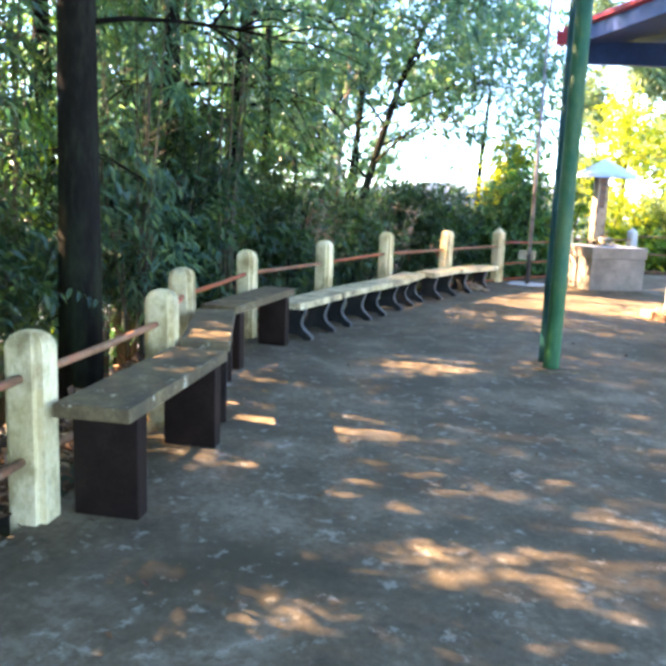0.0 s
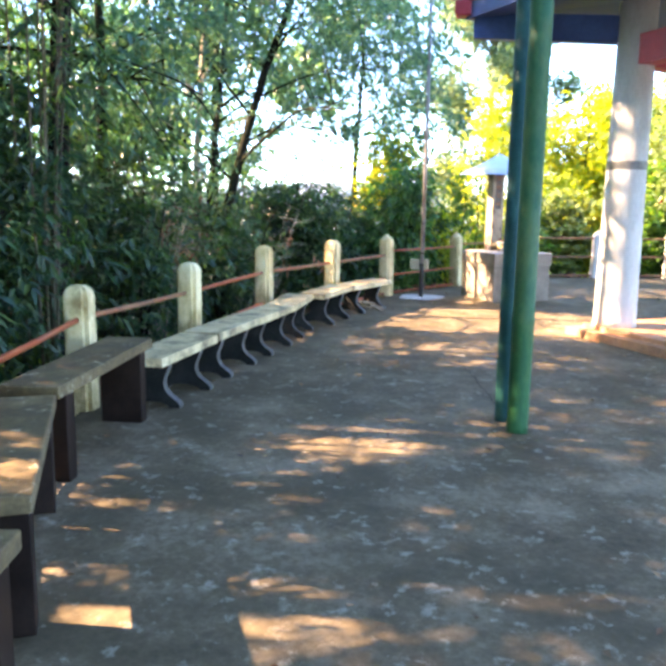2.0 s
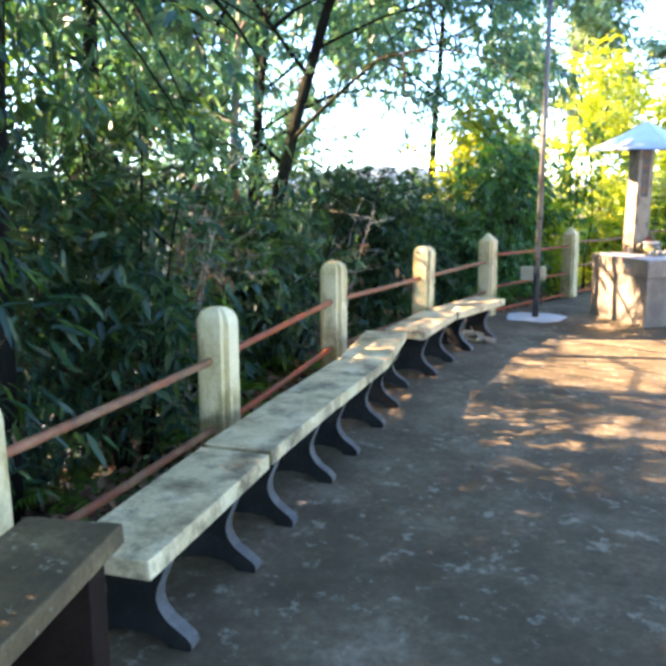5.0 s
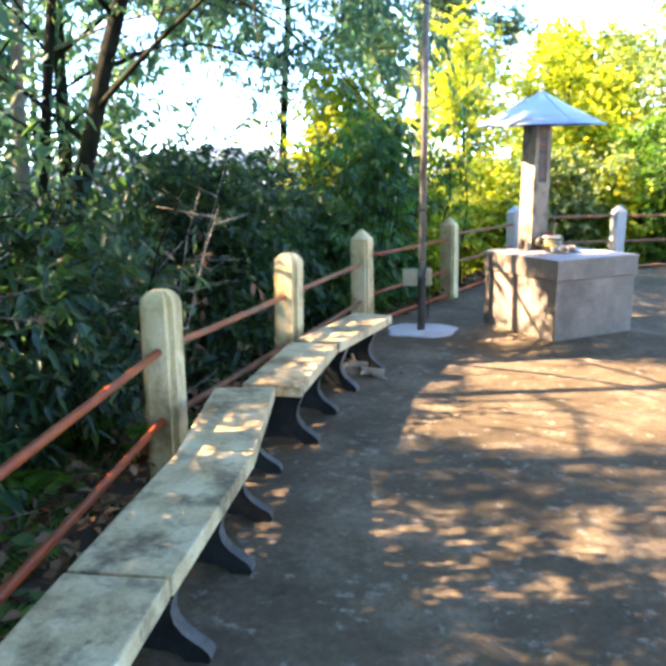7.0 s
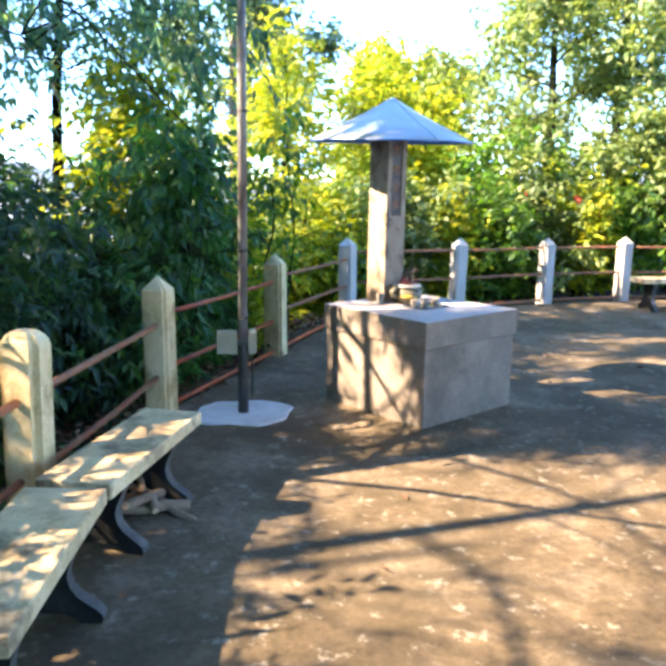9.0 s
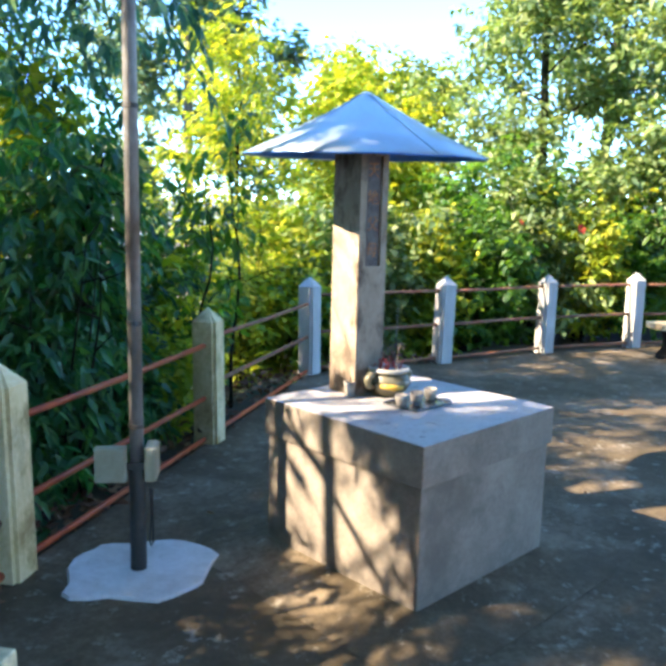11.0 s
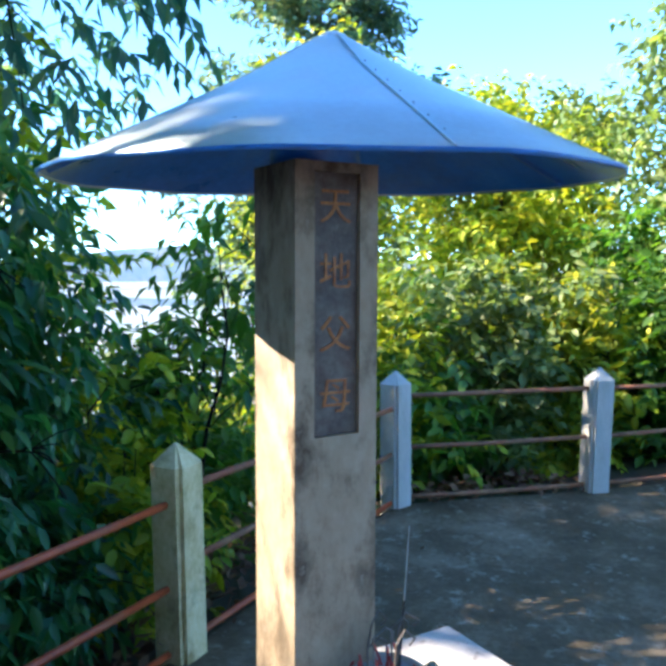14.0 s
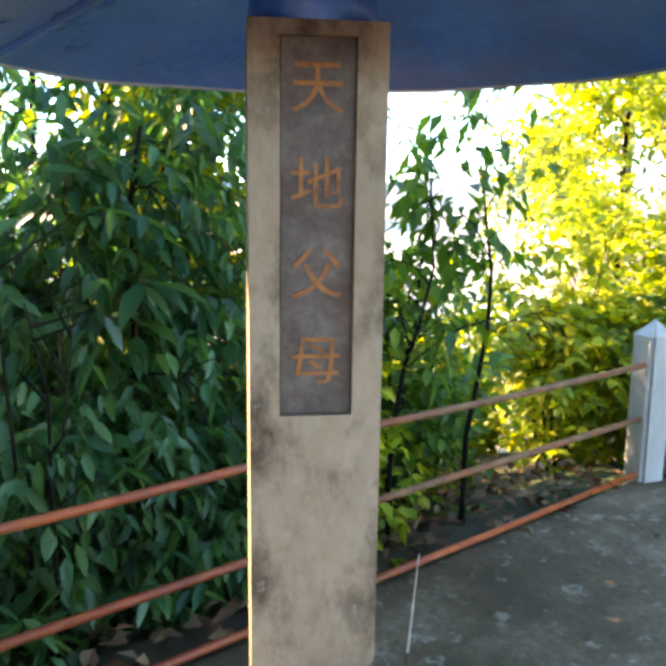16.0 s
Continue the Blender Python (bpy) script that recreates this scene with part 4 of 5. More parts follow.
def tree(name, seed, x, y, height, r0, lean=(0, 0), limbs=14, crown_lo=0.3, reach=2.2, rise=0.5, subs=6, sprigs=1500, per=7, length=0.11, width=0.036,
         droop=0.5, leaf="leaf_dark", bark="bark", scatter=0.22, gap=0.0, wander=0.05, label="", category="tree", base_z=None, group="", clear=0.15, fine=False):
    rng = np.random.default_rng(seed)
    z = float(ground_z([x], [y])[0]) - 0.1 if base_z is None else base_z
    base = np.array((0.0, 0.0, 0.0))
    paths, tips, ways = limb_paths(rng, base, height, lean, wander, r0, limbs, crown_lo, reach, rise, subs)
    t = thing(name, pose(x, y, z), label, category, group)
    ob = new("trunk", tubes_mesh("trunk", paths, M[bark]))
    ob.parent = t
    pick = rng.integers(0, len(tips), sprigs)
    anchors = tips[pick] + rng.normal(0, scatter, (sprigs, 3))
    axes = ways[pick] + rng.normal(0, 0.5, (sprigs, 3)) - UP * droop * 0.6
    off = np.array((x, y, z))
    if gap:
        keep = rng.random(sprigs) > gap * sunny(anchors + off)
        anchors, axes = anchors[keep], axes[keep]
    over = edge_distance(anchors[:, 0] + x, anchors[:, 1] + y) < clear
    keep = ~(over & (anchors[:, 2] + z < 2.6))
    anchors, axes = anchors[keep], axes[keep]
    ob = new("crown", leaves_mesh("crown", rng, anchors, axes, per, length, width, droop, M[leaf], fine=fine))
    ob.parent = t
    return t


def shrub(name, seed, x, y, height, spread_, sprigs, leaf="leaf_mid", length=0.09, width=0.035, per=7, droop=0.3, stems=7, stem="bark", label="", category="shrub", group="", gap=0.0, scatter=0.12, clear=0.16, thick=0.006):
    """Several stems from one root, leafy from low down."""
    rng = np.random.default_rng(seed)
    z = float(ground_z([x], [y])[0]) - 0.08
    paths, tips, ways = [], [], []
    for i in range(stems):
        az = rng.uniform(0, 6.28)
        w = np.array((math.cos(az) * spread_ / height, math.sin(az) * spread_ / height, 1.0)) * rng.uniform(0.3, 1.0)
        w[2] = 1
        h = height * rng.uniform(0.6, 1.05)
        s = np.linspace(0, 1, 6)[:, None]
        r = rng.uniform(0.02, 0.12, 2)
        pts = np.concatenate([np.array((r[0] * math.cos(az), r[1] * math.sin(az))) + w[:2] * h * s ** 1.3 * rng.uniform(0.5, 1), h * s], 1) + np.cumsum(rng.normal(0, 0.02, (6, 3)), 0) * s
        paths.append((pts, (0.005 + thick * height) * (1 - 0.8 * s[:, 0])))
        for j in range(7):
            v = rng.uniform(0.15, 1.0)
            q0 = np.array([np.interp(v, s[:, 0], pts[:, c]) for c in range(3)])
            w2 = unit(np.array((rng.normal(), rng.normal(), rng.uniform(-0.1, 0.9))))
            l2 = spread_ * rng.uniform(0.25, 0.6)
            s2 = np.linspace(0, 1, 4)[:, None]
            paths.append((q0 + w2 * l2 * s2, np.maximum(0.007 * (1 - 0.8 * s2[:, 0]), 0.002)))
            f = rng.uniform(0.1, 1.1, 8)[:, None]
            tips.append(q0 + w2 * l2 * f)
            ways.append(np.tile(w2, (8, 1)))
    tips, ways = np.concatenate(tips), np.concatenate(ways)
    t = thing(name, pose(x, y, z), label, category, group)
    for i in range(stems):
        ob = new("stem", tubes_mesh("stem", paths[i * 8:i * 8 + 8], M[stem], 5))
        ob.parent = t
    pick = rng.integers(0, len(tips), sprigs)
    anchors = tips[pick] + rng.normal(0, scatter, (sprigs, 3))
    anchors[:, 2] = np.maximum(anchors[:, 2], 0.05)
    axes = ways[pick] + rng.normal(0, 0.6, (sprigs, 3)) - UP * droop * 0.5
    world_p = anchors + np.array((x, y, z))
    keep = (edge_distance(world_p[:, 0], world_p[:, 1]) > clear) | (world_p[:, 2] > 2.6)
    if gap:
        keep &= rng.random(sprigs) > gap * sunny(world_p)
    anchors, axes = anchors[keep], axes[keep]
    ob = new("foliage", leaves_mesh("foliage", rng, anchors, axes, per, length, width, droop, M[leaf], fine=True))
    ob.parent = t
    return t


def build_woods():
    dark = "tall dark-trunked tree with drooping dark green leaves"
    # 1.0: every sprig in the way of a chosen sun spot is left out
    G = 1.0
    # Trees added behind the walk's start, out of view, to dim its floor.
    for k, (x, y) in enumerate(((-1.75, -1.75), (-1.25, -3.5), (-0.8, -5.2))):
        tree("tree", 30 + k, x, y, 7.5, 0.13, (0.16, 0.04), 18, 0.5, 4.2, 0.35, 8, 3600, length=0.19, width=0.085, leaf="leaf_dark", gap=G, label="added unseen dark tree whose wide boughs shade the near terrace")
    # big trunks beside the path
    tree("tree", 11, -3.55, 3.10, 10.5, 0.165, (0.0, 0.01), 20, 0.24, 2.4, 0.3, 8, 2600, leaf="leaf_dark", gap=G, label=dark)
    tree("tree", 12, -4.75, 5.35, 10.0, 0.12, (-0.01, 0.02), 16, 0.2, 2.4, 0.4, 7, 1600, leaf="leaf_dark", gap=G, label=dark)
    tree("tree", 13, -4.62, 6.15, 9.5, 0.11, (-0.02, 0.10), 15, 0.22, 2.3, 0.4, 7, 1500, leaf="leaf_dark", gap=G, label=dark)
    tree("tree", 14, -5.25, 9.75, 7.4, 0.082, (0.20, 0.26), 20, 0.30, 2.6, 0.7, 8, 5400, length=0.085, width=0.026, leaf="leaf_dark", gap=G, label="leaning dark tree forking above the benches with sparse leaves")
    tree("tree", 17, -5.42, 9.95, 7.0, 0.055, (0.06, 0.20), 16, 0.34, 2.0, 0.9, 7, 1500, length=0.085, width=0.026, leaf="leaf_dark", gap=G, label="slim dark tree rising beside a leaning one")
    tree("tree", 15, -5.9, 10.6, 8.0, 0.07, (0.05, 0.06), 14, 0.35, 2.2, 0.6, 7, 2600, length=0.09, width=0.028, leaf="leaf_dark", bark="bark_pale", gap=G, label="slender pale-stemmed tree with sparse drooping leaves")
    tree("tree", 16, -5.5, 8.0, 9.0, 0.075, (0.0, 0.02), 16, 0.25, 2.2, 0.5, 7, 2600, leaf="leaf_dark", bark="bark", gap=G, label="slender pale-stemmed tree with drooping leaves")
    # the shady wall behind
    rnd = random.Random(21)
    for k, (x, y, h) in enumerate(((-4.3, 0.6, 9.5), (-5.2, 2.2, 10.5), (-6.4, 4.1, 11), (-6.6, 6.4, 11), (-7.4, 8.6, 10), (-8.2, 11.0, 9), (-3.4, -1.6, 9), (-6.0, -1.0, 10.5), (-8.4, 2.6, 11.5),
                                   (-9.0, 6.0, 12), (-10.0, 9.2, 11), (-5.0, -4.0, 10), (-2.4, -4.6, 9), (-10.5, 13.5, 10), (-8.0, -3.4, 11), (-9.4, 8.0, 8.0), (-9.8, 10.4, 8.2), (-8.8, 12.4, 7.6), (-11.0, 15.5, 9), (-12.0, 11.8, 9.5), (-8.6, 15.2, 7.0), (-10.4, 18.5, 9.0), (-11.5, 7.0, 9.5))):
        # y < 1: crowns mostly out of view, made denser to block stray sun
        tree("tree", 40 + k, x, y, h, rnd.uniform(0.07, 0.12), (rnd.uniform(-0.04, 0.04), rnd.uniform(-0.03, 0.06)), 15, 0.18, 2.3, 0.45, 6, 1100 if y > 8.5 else 2300 if y < 1.0 else 1000, length=0.12, width=0.042,
             leaf="leaf_dark" if k % 3 else "leaf_mid", gap=G, label=dark, group="shady trees on the slope")
    # Dense high crowns added, mostly out of view, to block sun on near floor.
    for k, (x, y, h) in enumerate(((-6.2, 0.2, 12.5), (-7.2, 3.2, 12.5), (-6.0, -2.4, 12.0), (-7.8, 5.2, 12.5), (-8.6, 0.4, 13.0), (-5.6, 4.6, 11.5))):
        tree("tree", 60 + k, x, y, h, 0.11, (rnd.uniform(0.0, 0.05), rnd.uniform(-0.02, 0.04)), 16, 0.42, 2.7, 0.5, 7, 1150, length=0.15, width=0.06,
             leaf="leaf_dark", gap=G, label=dark, group="shady trees on the slope")
    # dark broad-leaved tree by the pole and its overhanging boughs
    tree("tree", 70, -3.42, 13.4, 2.1, 0.04, (0.0, 0.02), 14, 0.1, 0.72, 0.4, 7, 1350, length=0.105, width=0.04, droop=0.7, leaf="leaf_rich", gap=1.0, clear=0.42, fine=True,
         label="dense dark broad-leaved small tree beside the fence")
    tree("tree", 71, -4.8, 14.6, 6.4, 0.08, (0.05, -0.02), 16, 0.55, 1.75, 0.3, 7, 1200, length=0.14, width=0.05, droop=0.7, leaf="leaf_dark", gap=1.0, label="dark tree with overhanging leafy boughs on the slope")
    tree("tree", 72, -6.7, 12.9, 9.0, 0.1, (0.02, 0.0), 18, 0.36, 2.3, 0.5, 7, 2600, length=0.15, width=0.065, leaf="leaf_dark", gap=1.0, label=dark)
    for k, (x, y, h) in enumerate(((-5.2, 11.7, 2.2), (-5.8, 13.0, 2.5), (-5.0, 14.2, 2.5), (-6.4, 15.2, 2.7), (-4.6, 11.0, 1.9))):
        # first and last get the leaf colour darkened for shade
        tree("small_tree", 74 + k, x, y, h, 0.04, (0.02, 0.01), 13, 0.12, 1.0, 0.5, 6, 800, length=0.10, width=0.036, leaf="leaf_shaded" if k in (0, 4) else "leaf_dark", gap=1.0, label="low dark leafy tree on the slope beyond the fence", group="low trees on the slope")
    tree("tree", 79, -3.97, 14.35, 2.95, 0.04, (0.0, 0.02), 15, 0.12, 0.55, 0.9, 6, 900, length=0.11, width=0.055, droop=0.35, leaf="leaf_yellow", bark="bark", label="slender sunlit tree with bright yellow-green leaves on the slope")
    # sunlit trees ahead
    yel = "sunlit tree with yellow-green leaves beyond the far fence"
    tree("tree", 80, -2.55, 18.7, 4.4, 0.05, (0.0, 0.02), 13, 0.3, 1.15, 0.8, 6, 1000, length=0.10, width=0.05, droop=0.25, leaf="leaf_yellow", bark="bark", label="small many-branched tree with bright yellow-green leaves")
    tree("tree", 81, -0.9, 19.6, 3.7, 0.08, (0.0, 0.02), 16, 0.1, 1.5, 0.6, 7, 2000, length=0.12, width=0.065, droop=0.3, leaf="leaf_yellow", label=yel)
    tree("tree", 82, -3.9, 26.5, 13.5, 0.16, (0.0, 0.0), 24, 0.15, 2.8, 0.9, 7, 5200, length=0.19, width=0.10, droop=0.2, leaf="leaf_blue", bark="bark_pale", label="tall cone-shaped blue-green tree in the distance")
    tree("tree", 83, 2.1, 20.3, 7.4, 0.1, (0.0, 0.0), 18, 0.1, 2.0, 0.6, 7, 3000, length=0.13, width=0.07, droop=0.3, leaf="leaf_pale", label="dense sunlit green tree beyond the far fence")
    tree("tree", 84, 4.0, 19.8, 8.0, 0.1, (0.0, 0.0), 18, 0.08, 2.2, 0.55, 7, 3000, length=0.13, width=0.07, droop=0.3, leaf="leaf_pale", label="dense sunlit green tree beyond the far fence")
    tree("tree", 85, 6.4, 20.2, 8.5, 0.12, (0.0, 0.0), 18, 0.08, 2.6, 0.55, 7, 2600, length=0.13, width=0.07, droop=0.3, leaf="leaf_mid", label="dense green tree beyond the far fence")
    tree("tree", 86, 0.3, 24.5, 4.2, 0.12, (0.0, 0.0), 16, 0.1, 2.2, 0.6, 7, 2200, length=0.15, width=0.085, droop=0.3, leaf="leaf_yellow", label=yel)
    tree("tree", 87, 5.0, 24.5, 10.0, 0.14, (0.0, 0.0), 16, 0.2, 3.0, 0.6, 7, 2300, length=0.15, width=0.085, droop=0.3, leaf="leaf_pale", label="dense sunlit green tree on the hill")
    tree("tree", 88, 9.2, 18.0, 8.5, 0.12, (0.0, 0.0), 16, 0.1, 2.6, 0.6, 7, 1900, length=0.11, width=0.055, droop=0.3, leaf="leaf_pale", label="dense sunlit green tree behind the pavilion")
    tree("tree", 89, 10.8, 13.0, 8.5, 0.12, (0.0, 0.0), 16, 0.1, 2.6, 0.6, 7, 1700, length=0.11, width=0.055, droop=0.3, leaf="leaf_mid", label="dense green tree behind the pavilion")
    tree("tree", 90, 11.0, 7.5, 9.0, 0.12, (0.0, 0.0), 16, 0.1, 2.6, 0.6, 7, 1500, length=0.11, width=0.055, droop=0.3, leaf="leaf_mid", label="dense green tree behind the pavilion")
    tree("tree", 91, 11.0, 1.0, 9.0, 0.12, (0.0, 0.0), 16, 0.1, 2.6, 0.6, 7, 1200, length=0.11, width=0.055, droop=0.3, leaf="leaf_mid", label="dense green tree at the terrace's end")
    tree("tree", 92, 6.0, -8.0, 9.0, 0.12, (0.0, 0.0), 16, 0.1, 2.6, 0.6, 7, 1200, length=0.11, width=0.055, droop=0.3, leaf="leaf_mid", label="dense green tree at the terrace's end")
    tree("tree", 93, 1.2, -8.5, 9.0, 0.12, (0.0, 0.0), 16, 0.1, 2.6, 0.6, 7, 1200, length=0.11, width=0.055, droop=0.3, leaf="leaf_mid", label="dense green tree at the terrace's end")
    # thin saplings seen beside the pillar
    for k, (x, y, h) in enumerate(((-2.72, 14.35, 1.9), (-2.5, 14.75, 2.2), (-2.95, 14.8, 2.0))):
        tree("sapling", 100 + k, x, y, h, 0.018, (0.02 * k, 0.03), 6, 0.45, 0.5, 1.3, 3, 34, per=5, length=0.12, width=0.05, droop=0.8, leaf="leaf_mid", bark="bark", scatter=0.06,
             label="thin sapling with a few drooping leaves beyond the rail", category="sapling", group="thin saplings")


build_woods()


def build_understory():
    rnd = random.Random(77)
    # thicket along the shady side
    for k in range(34):
        f = k / 33
        i = 1 + f * 10
        a, b = POSTS[int(i)], POSTS[min(int(i) + 1, len(POSTS) - 1)]
        t = i - int(i)
        x, y = a[0] + (b[0] - a[0]) * t, a[1] + (b[1] - a[1]) * t
        # Sunlight on these bushes is put into the colour: yellow leaves, not green.
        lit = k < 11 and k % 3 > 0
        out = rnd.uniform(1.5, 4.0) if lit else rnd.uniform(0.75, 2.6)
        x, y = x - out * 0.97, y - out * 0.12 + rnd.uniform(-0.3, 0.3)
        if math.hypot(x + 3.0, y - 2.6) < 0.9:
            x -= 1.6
        # the other bushes mostly carry their shade in a darker leaf colour
        shrub("bush", 200 + k, x, y, rnd.uniform(1.5, 3.0) if y < 6.5 else rnd.uniform(1.6, 2.3), rnd.uniform(0.6, 1.0), 600, "leaf_yellow" if lit else ("leaf_dark", "leaf_shaded", "leaf_shaded", "leaf_shaded", "leaf_shaded")[k % 5], 0.095, 0.033, 7, 0.45,
              label="bush among the trunks with sunlight put in as yellow-green leaves" if lit else "leafy dark green bush in the shade below the fence", group="lit bushes" if lit else "shady bushes", gap=0.0 if lit else 1.0)
    # thin upright canes
    for k in range(16):
        x, y = rnd.uniform(-6.4, -4.0), rnd.uniform(0.8, 6.8)
        if edge_distance([x], [y])[0] < 0.5:
            x -= 1.0
        # Leaf colour carries the light: yellow at y < 2.4, one third darkened for shade.
        shrub("bamboo_clump", 260 + k, x, y, rnd.uniform(3.2, 5.5), 0.6, 300, "leaf_yellow" if y < 2.4 else ("leaf_mid", "leaf_shaded", "leaf_dark")[k % 3], 0.13, 0.024, 6, 0.7, stems=9, stem="stem", thick=0.0016, label="clump of thin upright canes with narrow leaves", category="bamboo",
              group="bamboo clumps", gap=1.0)
    for k in range(13):
        x, y = rnd.uniform(-5.6, -4.3), rnd.uniform(4.0, 10.5)
        shrub("dry_shrub", 280 + k, x, y, rnd.uniform(1.4, 2.4), 0.9, 26, "leaf_dry", 0.09, 0.03, 4, 0.6, stems=7, thick=0.002, stem="bark_pale", label="tangle of bare dry twigs in the thicket", category="dry shrub", group="dry twigs")
    # sunlit hedge past the far fence
    far = [(-2.35, 17.6), (-2.1, 16.9), (-1.7, 17.3), (-1.0, 17.3), (-0.3, 17.6), (0.5, 17.7), (1.2, 17.9), (1.9, 18.2), (2.7, 18.3), (3.5, 18.6), (4.4, 18.7), (5.4, 18.6), (6.4, 18.4), (-0.7, 18.4), (0.9, 18.9), (2.4, 19.2), (7.4, 17.6)]
    for k, (x, y) in enumerate(far):
        shrub("bush", 300 + k, x, y, rnd.uniform(1.3, 2.6) if x > -1.5 else rnd.uniform(0.9, 1.5), rnd.uniform(0.7, 1.0), 700, ("leaf_pale", "leaf_yellow", "leaf_mid")[k % 3], 0.11, 0.06, 7, 0.3,
              label="sunlit leafy bush behind the far fence", group="sunlit bushes")
    for k, (x, y) in enumerate(((-3.25, 14.3), (-3.0, 15.1), (-2.45, 16.4), (-3.5, 15.8), (-4.2, 16.8), (-3.6, 17.8), (-4.6, 18.6), (-2.9, 18.6))):
        shrub("bush", 340 + k, x, y, rnd.uniform(1.1, 1.8), 0.65, 480, ("leaf_yellow", "leaf_mid", "leaf_yellow")[k % 3], 0.09, 0.05, 7, 0.3, label="low bright green bush on the slope", group="low slope bushes")
    # broad leaves by the rail near the pillar
    for k, (x, y, h) in enumerate(((-3.38, 12.95, 1.5), (-3.62, 12.5, 1.2), (-3.65, 13.3, 1.6), (-4.0, 12.4, 1.5), (-3.3, 13.6, 0.9))):
        shrub("broadleaf_bush", 360 + k, x, y, h, 0.5, 620, "leaf_shaded" if k == 3 else "leaf_rich", 0.105, 0.04, 7, 0.7, stems=5, clear=0.36, label="bush with long glossy drooping leaves", group="broad-leaved bushes", scatter=0.08)


build_understory()


def broad_leaf_branch(seed, x, y, z, lead, length, leaves, leaf_length, label):
    """A bending shoot from the bank with large single leaves along its upper part."""
    rng = np.random.default_rng(seed)
    g = float(ground_z([x], [y])[0])
    t = thing("broadleaf_plant", pose(x, y, g), label, "plant", "broad-leaved plants")
    s = np.linspace(0, 1, 8)[:, None]
    w = unit(np.array((lead[0], lead[1], 0.0)))
    pts = UP * (z - g) * np.sin(s * 1.75) / math.sin(1.57) + w * length * s ** 1.6
    bm = bmesh.new()
    tube(bm, pts.tolist(), [0.009 - 0.006 * k / 7 for k in range(8)], 6)
    part("stem", bm, M["stem"], t, smooth=True)
    rows = ((0.0, 0.02), (0.14, 0.30), (0.38, 0.48), (0.64, 0.40), (0.86, 0.17), (1.0, 0.0))
    for k in range(leaves):
        f = 0.42 + 0.58 * (k + 0.5) / leaves
        p = np.array([np.interp(f, s[:, 0], pts[:, c]) for c in range(3)])
        side = np.cross(w, UP) * (1 if k % 2 else -1)
        d = unit(side * rng.uniform(0.5, 1.0) + w * rng.uniform(0.3, 0.9) + rng.normal(0, 0.25, 3) - UP * rng.uniform(0.1, 0.75))
        a = unit(np.cross(d, UP))
        n = np.cross(a, d)
        ln = leaf_length * rng.uniform(0.75, 1.15)
        bm = bmesh.new()
        lines = []
        for u, v in rows:
            mid = p + d * ln * (u + 0.12) - UP * ln * 0.28 * u * u
            lines.append([bm.verts.new((mid + a * ln * 0.42 * v * q + n * ln * 0.10 * abs(q) * v).tolist()) for q in (-1, 0, 1)])
        for r0, r1 in zip(lines, lines[1:]):
            for j in range(2):
                bm.faces.new((r0[j], r0[j + 1], r1[j + 1], r1[j]))
        part("leaf", bm, M["leaf_mid" if k % 4 == 0 else "leaf_rich"], t, smooth=True)


BROAD = "shoot with long glossy green leaves leaning over the bank"
for k, (x, y, z, lx, ly, ln, count, size) in enumerate(((-3.42, 13.42, 1.30, 0.7, -0.5, 0.42, 13, 0.19), (-3.55, 13.15, 1.75, 0.6, -0.2, 0.40, 12, 0.17), (-3.60, 12.75, 0.80, 0.8, 0.1, 0.32, 9, 0.18),
                                                        (-3.52, 12.98, 0.28, 0.7, -0.3, 0.30, 9, 0.21), (-3.75, 13.45, 1.6, 0.4, -0.4, 0.5, 12, 0.18), (-3.40, 13.75, 1.0, 0.5, -0.1, 0.28, 10, 0.16))):
    broad_leaf_branch(450 + k, x, y, z, (lx, ly), ln, count, size, BROAD)


def fern(seed, x, y, size, label="green fern with arching fronds beside the fence"):
    rng = np.random.default_rng(seed)
    z = float(ground_z([x], [y])[0])
    t = thing("fern", pose(x, y, z), label, "fern", "ferns on the bank")
    for k in range(9):
        az = 2 * math.pi * k / 9 + rng.uniform(-0.3, 0.3)
        w = np.array((math.cos(az), math.sin(az), 0))
        n = 22
        s = np.linspace(0.06, 1, n)[:, None]
        ln = size * rng.uniform(0.7, 1.1)
        rib = w * ln * s + UP * ln * (0.9 * s - 0.75 * s ** 2)
        side = np.cross(w, UP)
        verts, faces = [], []
        for i in range(n - 1):
            wid = 0.2 * ln * math.sin(math.pi * min(1, (i + 1.5) / n)) ** 0.8
            p, nx = rib[i], rib[i + 1]
            for sg in (-1, 1):
                b = len(verts)
                tip = p + side * sg * wid + (nx - p) * 0.9 - UP * wid * 0.25
                verts += [p.tolist(), (p + side * sg * wid * 0.5 - (nx - p) * 0.15).tolist(), tip.tolist(), (nx * 0.9 + p * 0.1 + side * sg * wid * 0.25).tolist()]
                faces.append((b, b + 1, b + 2, b + 3))
        me = bpy.data.meshes.new("frond")
        me.from_pydata(verts, [], faces)
        me.materials.append(M["leaf_mid"])
        ob = new("frond", me)
        ob.parent = t


for k, (x, y, s) in enumerate(((-4.15, 7.35, 0.6), (-4.3, 8.0, 0.55), (-4.2, 9.3, 0.6), (-4.35, 6.5, 0.5), (-4.05, 10.6, 0.5), (-4.5, 8.8, 0.7))):
    fern(400 + k, x, y, s)


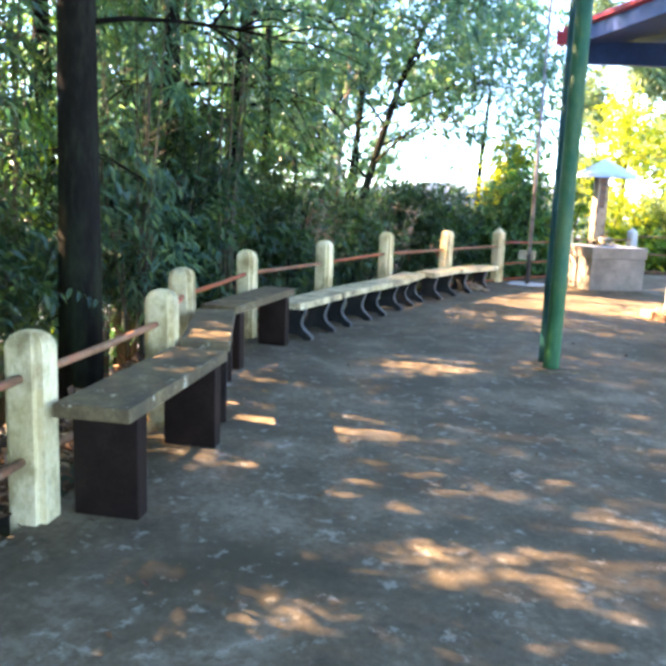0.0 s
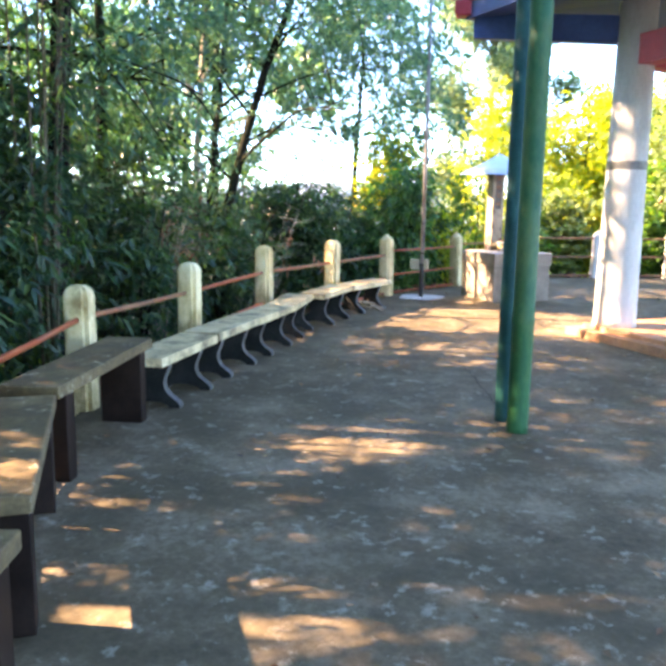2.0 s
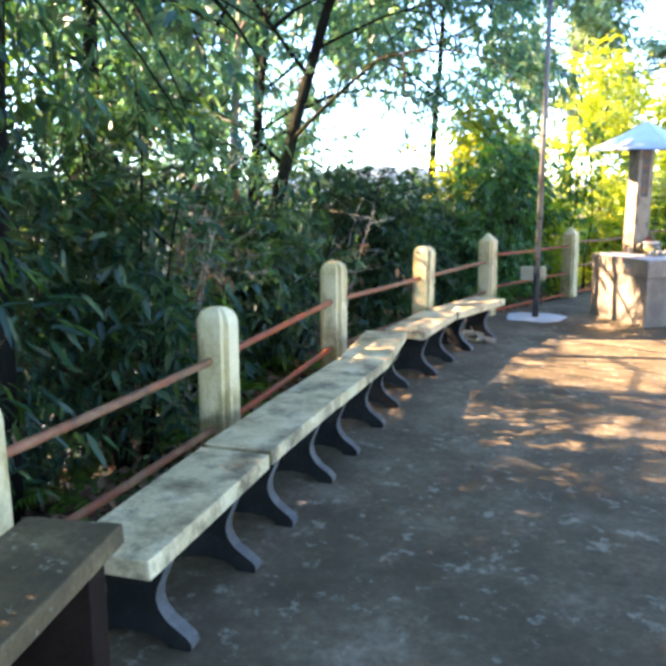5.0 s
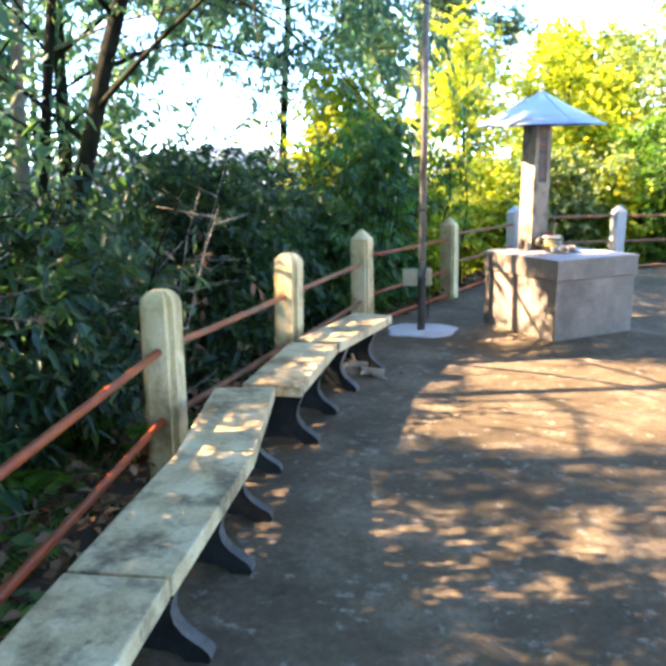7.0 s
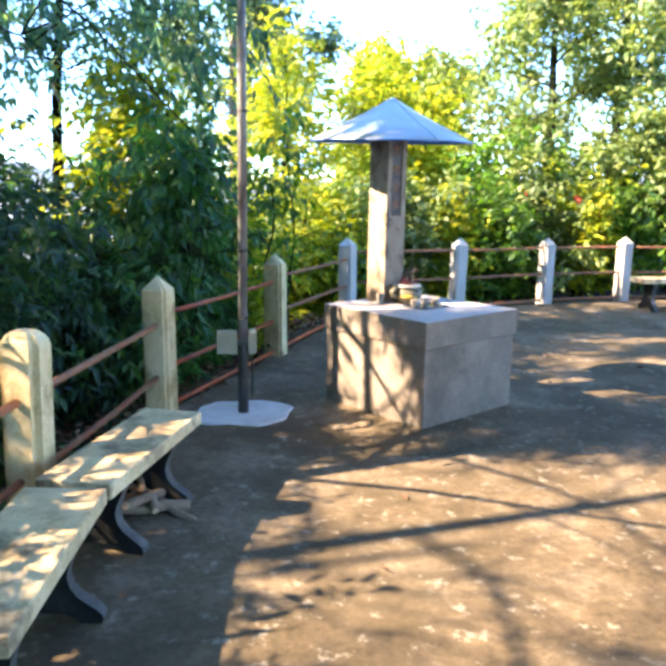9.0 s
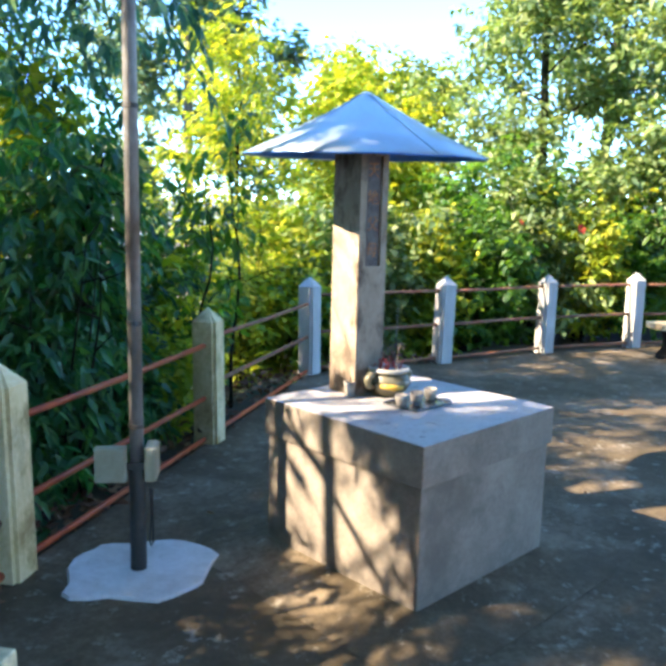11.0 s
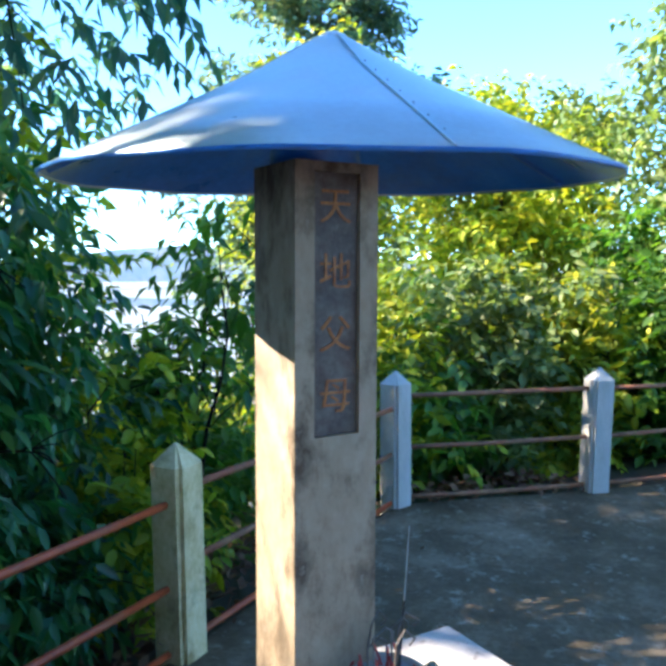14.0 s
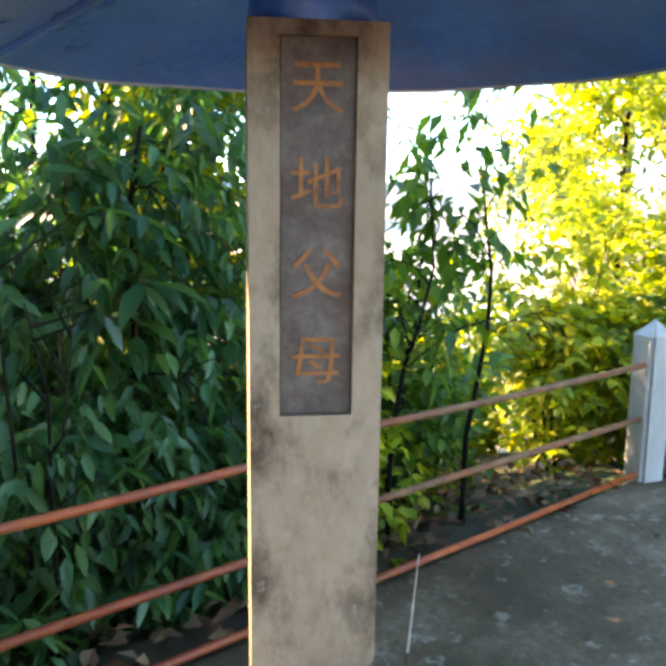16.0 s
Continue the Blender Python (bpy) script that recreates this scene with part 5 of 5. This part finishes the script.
def red_flower(x, y, z, r):
    t = thing("hibiscus_flower", pose(x, y, z, 70, 0, 20), "open red hibiscus flower among the bushes", "flower", "red flowers")
    for k in range(5):
        bm = bmesh.new()
        a = 2 * math.pi * k / 5
        c, s = math.cos(a), math.sin(a)
        ring = [(0.1, 0.0), (0.6, 0.42), (1.0, 0.3), (1.08, 0.0), (1.0, -0.3), (0.6, -0.42)]
        vs = [bm.verts.new((r * (u * c - v * s), r * (u * s + v * c), r * (0.35 * u + 0.1 * abs(v)))) for u, v in ring]
        bm.faces.new(vs)
        bmesh.ops.solidify(bm, geom=list(bm.faces), thickness=0.002)
        part("petal", bm, M["petal"], t)
    bm = bmesh.new()
    tube(bm, [(0, 0, 0), (0, 0, r * 0.9)], [0.004, 0.003], 5)
    part("stamen", bm, M["yellow"], t)


red_flower(1.42, 17.25, 1.38, 0.055)
red_flower(0.72, 17.3, 1.45, 0.03)
red_flower(1.9, 17.6, 1.15, 0.03)


# ---- fallen leaves ----
def build_litter():
    rng = np.random.default_rng(9)
    n = 9000
    i = rng.integers(1, 13, n)
    t = rng.random(n)
    p = np.array([POSTS[k][:2] for k in range(len(POSTS))])
    base = p[i] + (p[i + 1] - p[i]) * t[:, None]
    nrm = np.stack([-(p[i + 1] - p[i])[:, 1], (p[i + 1] - p[i])[:, 0]], 1)
    nrm = nrm / np.linalg.norm(nrm, axis=1, keepdims=True)
    xy = base + nrm * (rng.random(n) ** 1.5 * 1.8 + 0.12)[:, None]
    z = ground_z(xy[:, 0], xy[:, 1]) + rng.uniform(0.02, 0.06, n)
    ok = edge_distance(xy[:, 0], xy[:, 1]) > 0.12
    a = np.concatenate([xy, z[:, None]], 1)[ok]
    ax = rng.normal(0, 1, a.shape) * (1, 1, 0.25)
    ob = new("leaf_litter", leaves_mesh("leaf_litter", rng, a, ax, 1, 0.085, 0.045, -0.1, M["leaf_dry"]))
    tagged(ob, "dry brown leaves covering the bank outside the fence", "leaf litter", kind="stuff")
    n = 130
    xy = np.stack([rng.uniform(-3.3, 3.0, n), rng.uniform(0.5, 15.8, n)], 1)
    ok = edge_distance(xy[:, 0], xy[:, 1]) < -0.15
    ok &= np.hypot(xy[:, 0] + 1.6, xy[:, 1] - 12) > 0.75
    a = np.concatenate([xy, np.full((n, 1), 0.006)], 1)[ok]
    ax = rng.normal(0, 1, a.shape) * (1, 1, 0.0)
    ob = new("fallen_leaves", leaves_mesh("fallen_leaves", rng, a, ax, 1, 0.05, 0.022, -0.02, M["leaf_dry"]))
    ob.location.z = 0.004
    tagged(ob, "scattered small dry leaves and bits on the concrete", "fallen leaves", kind="stuff")


build_litter()
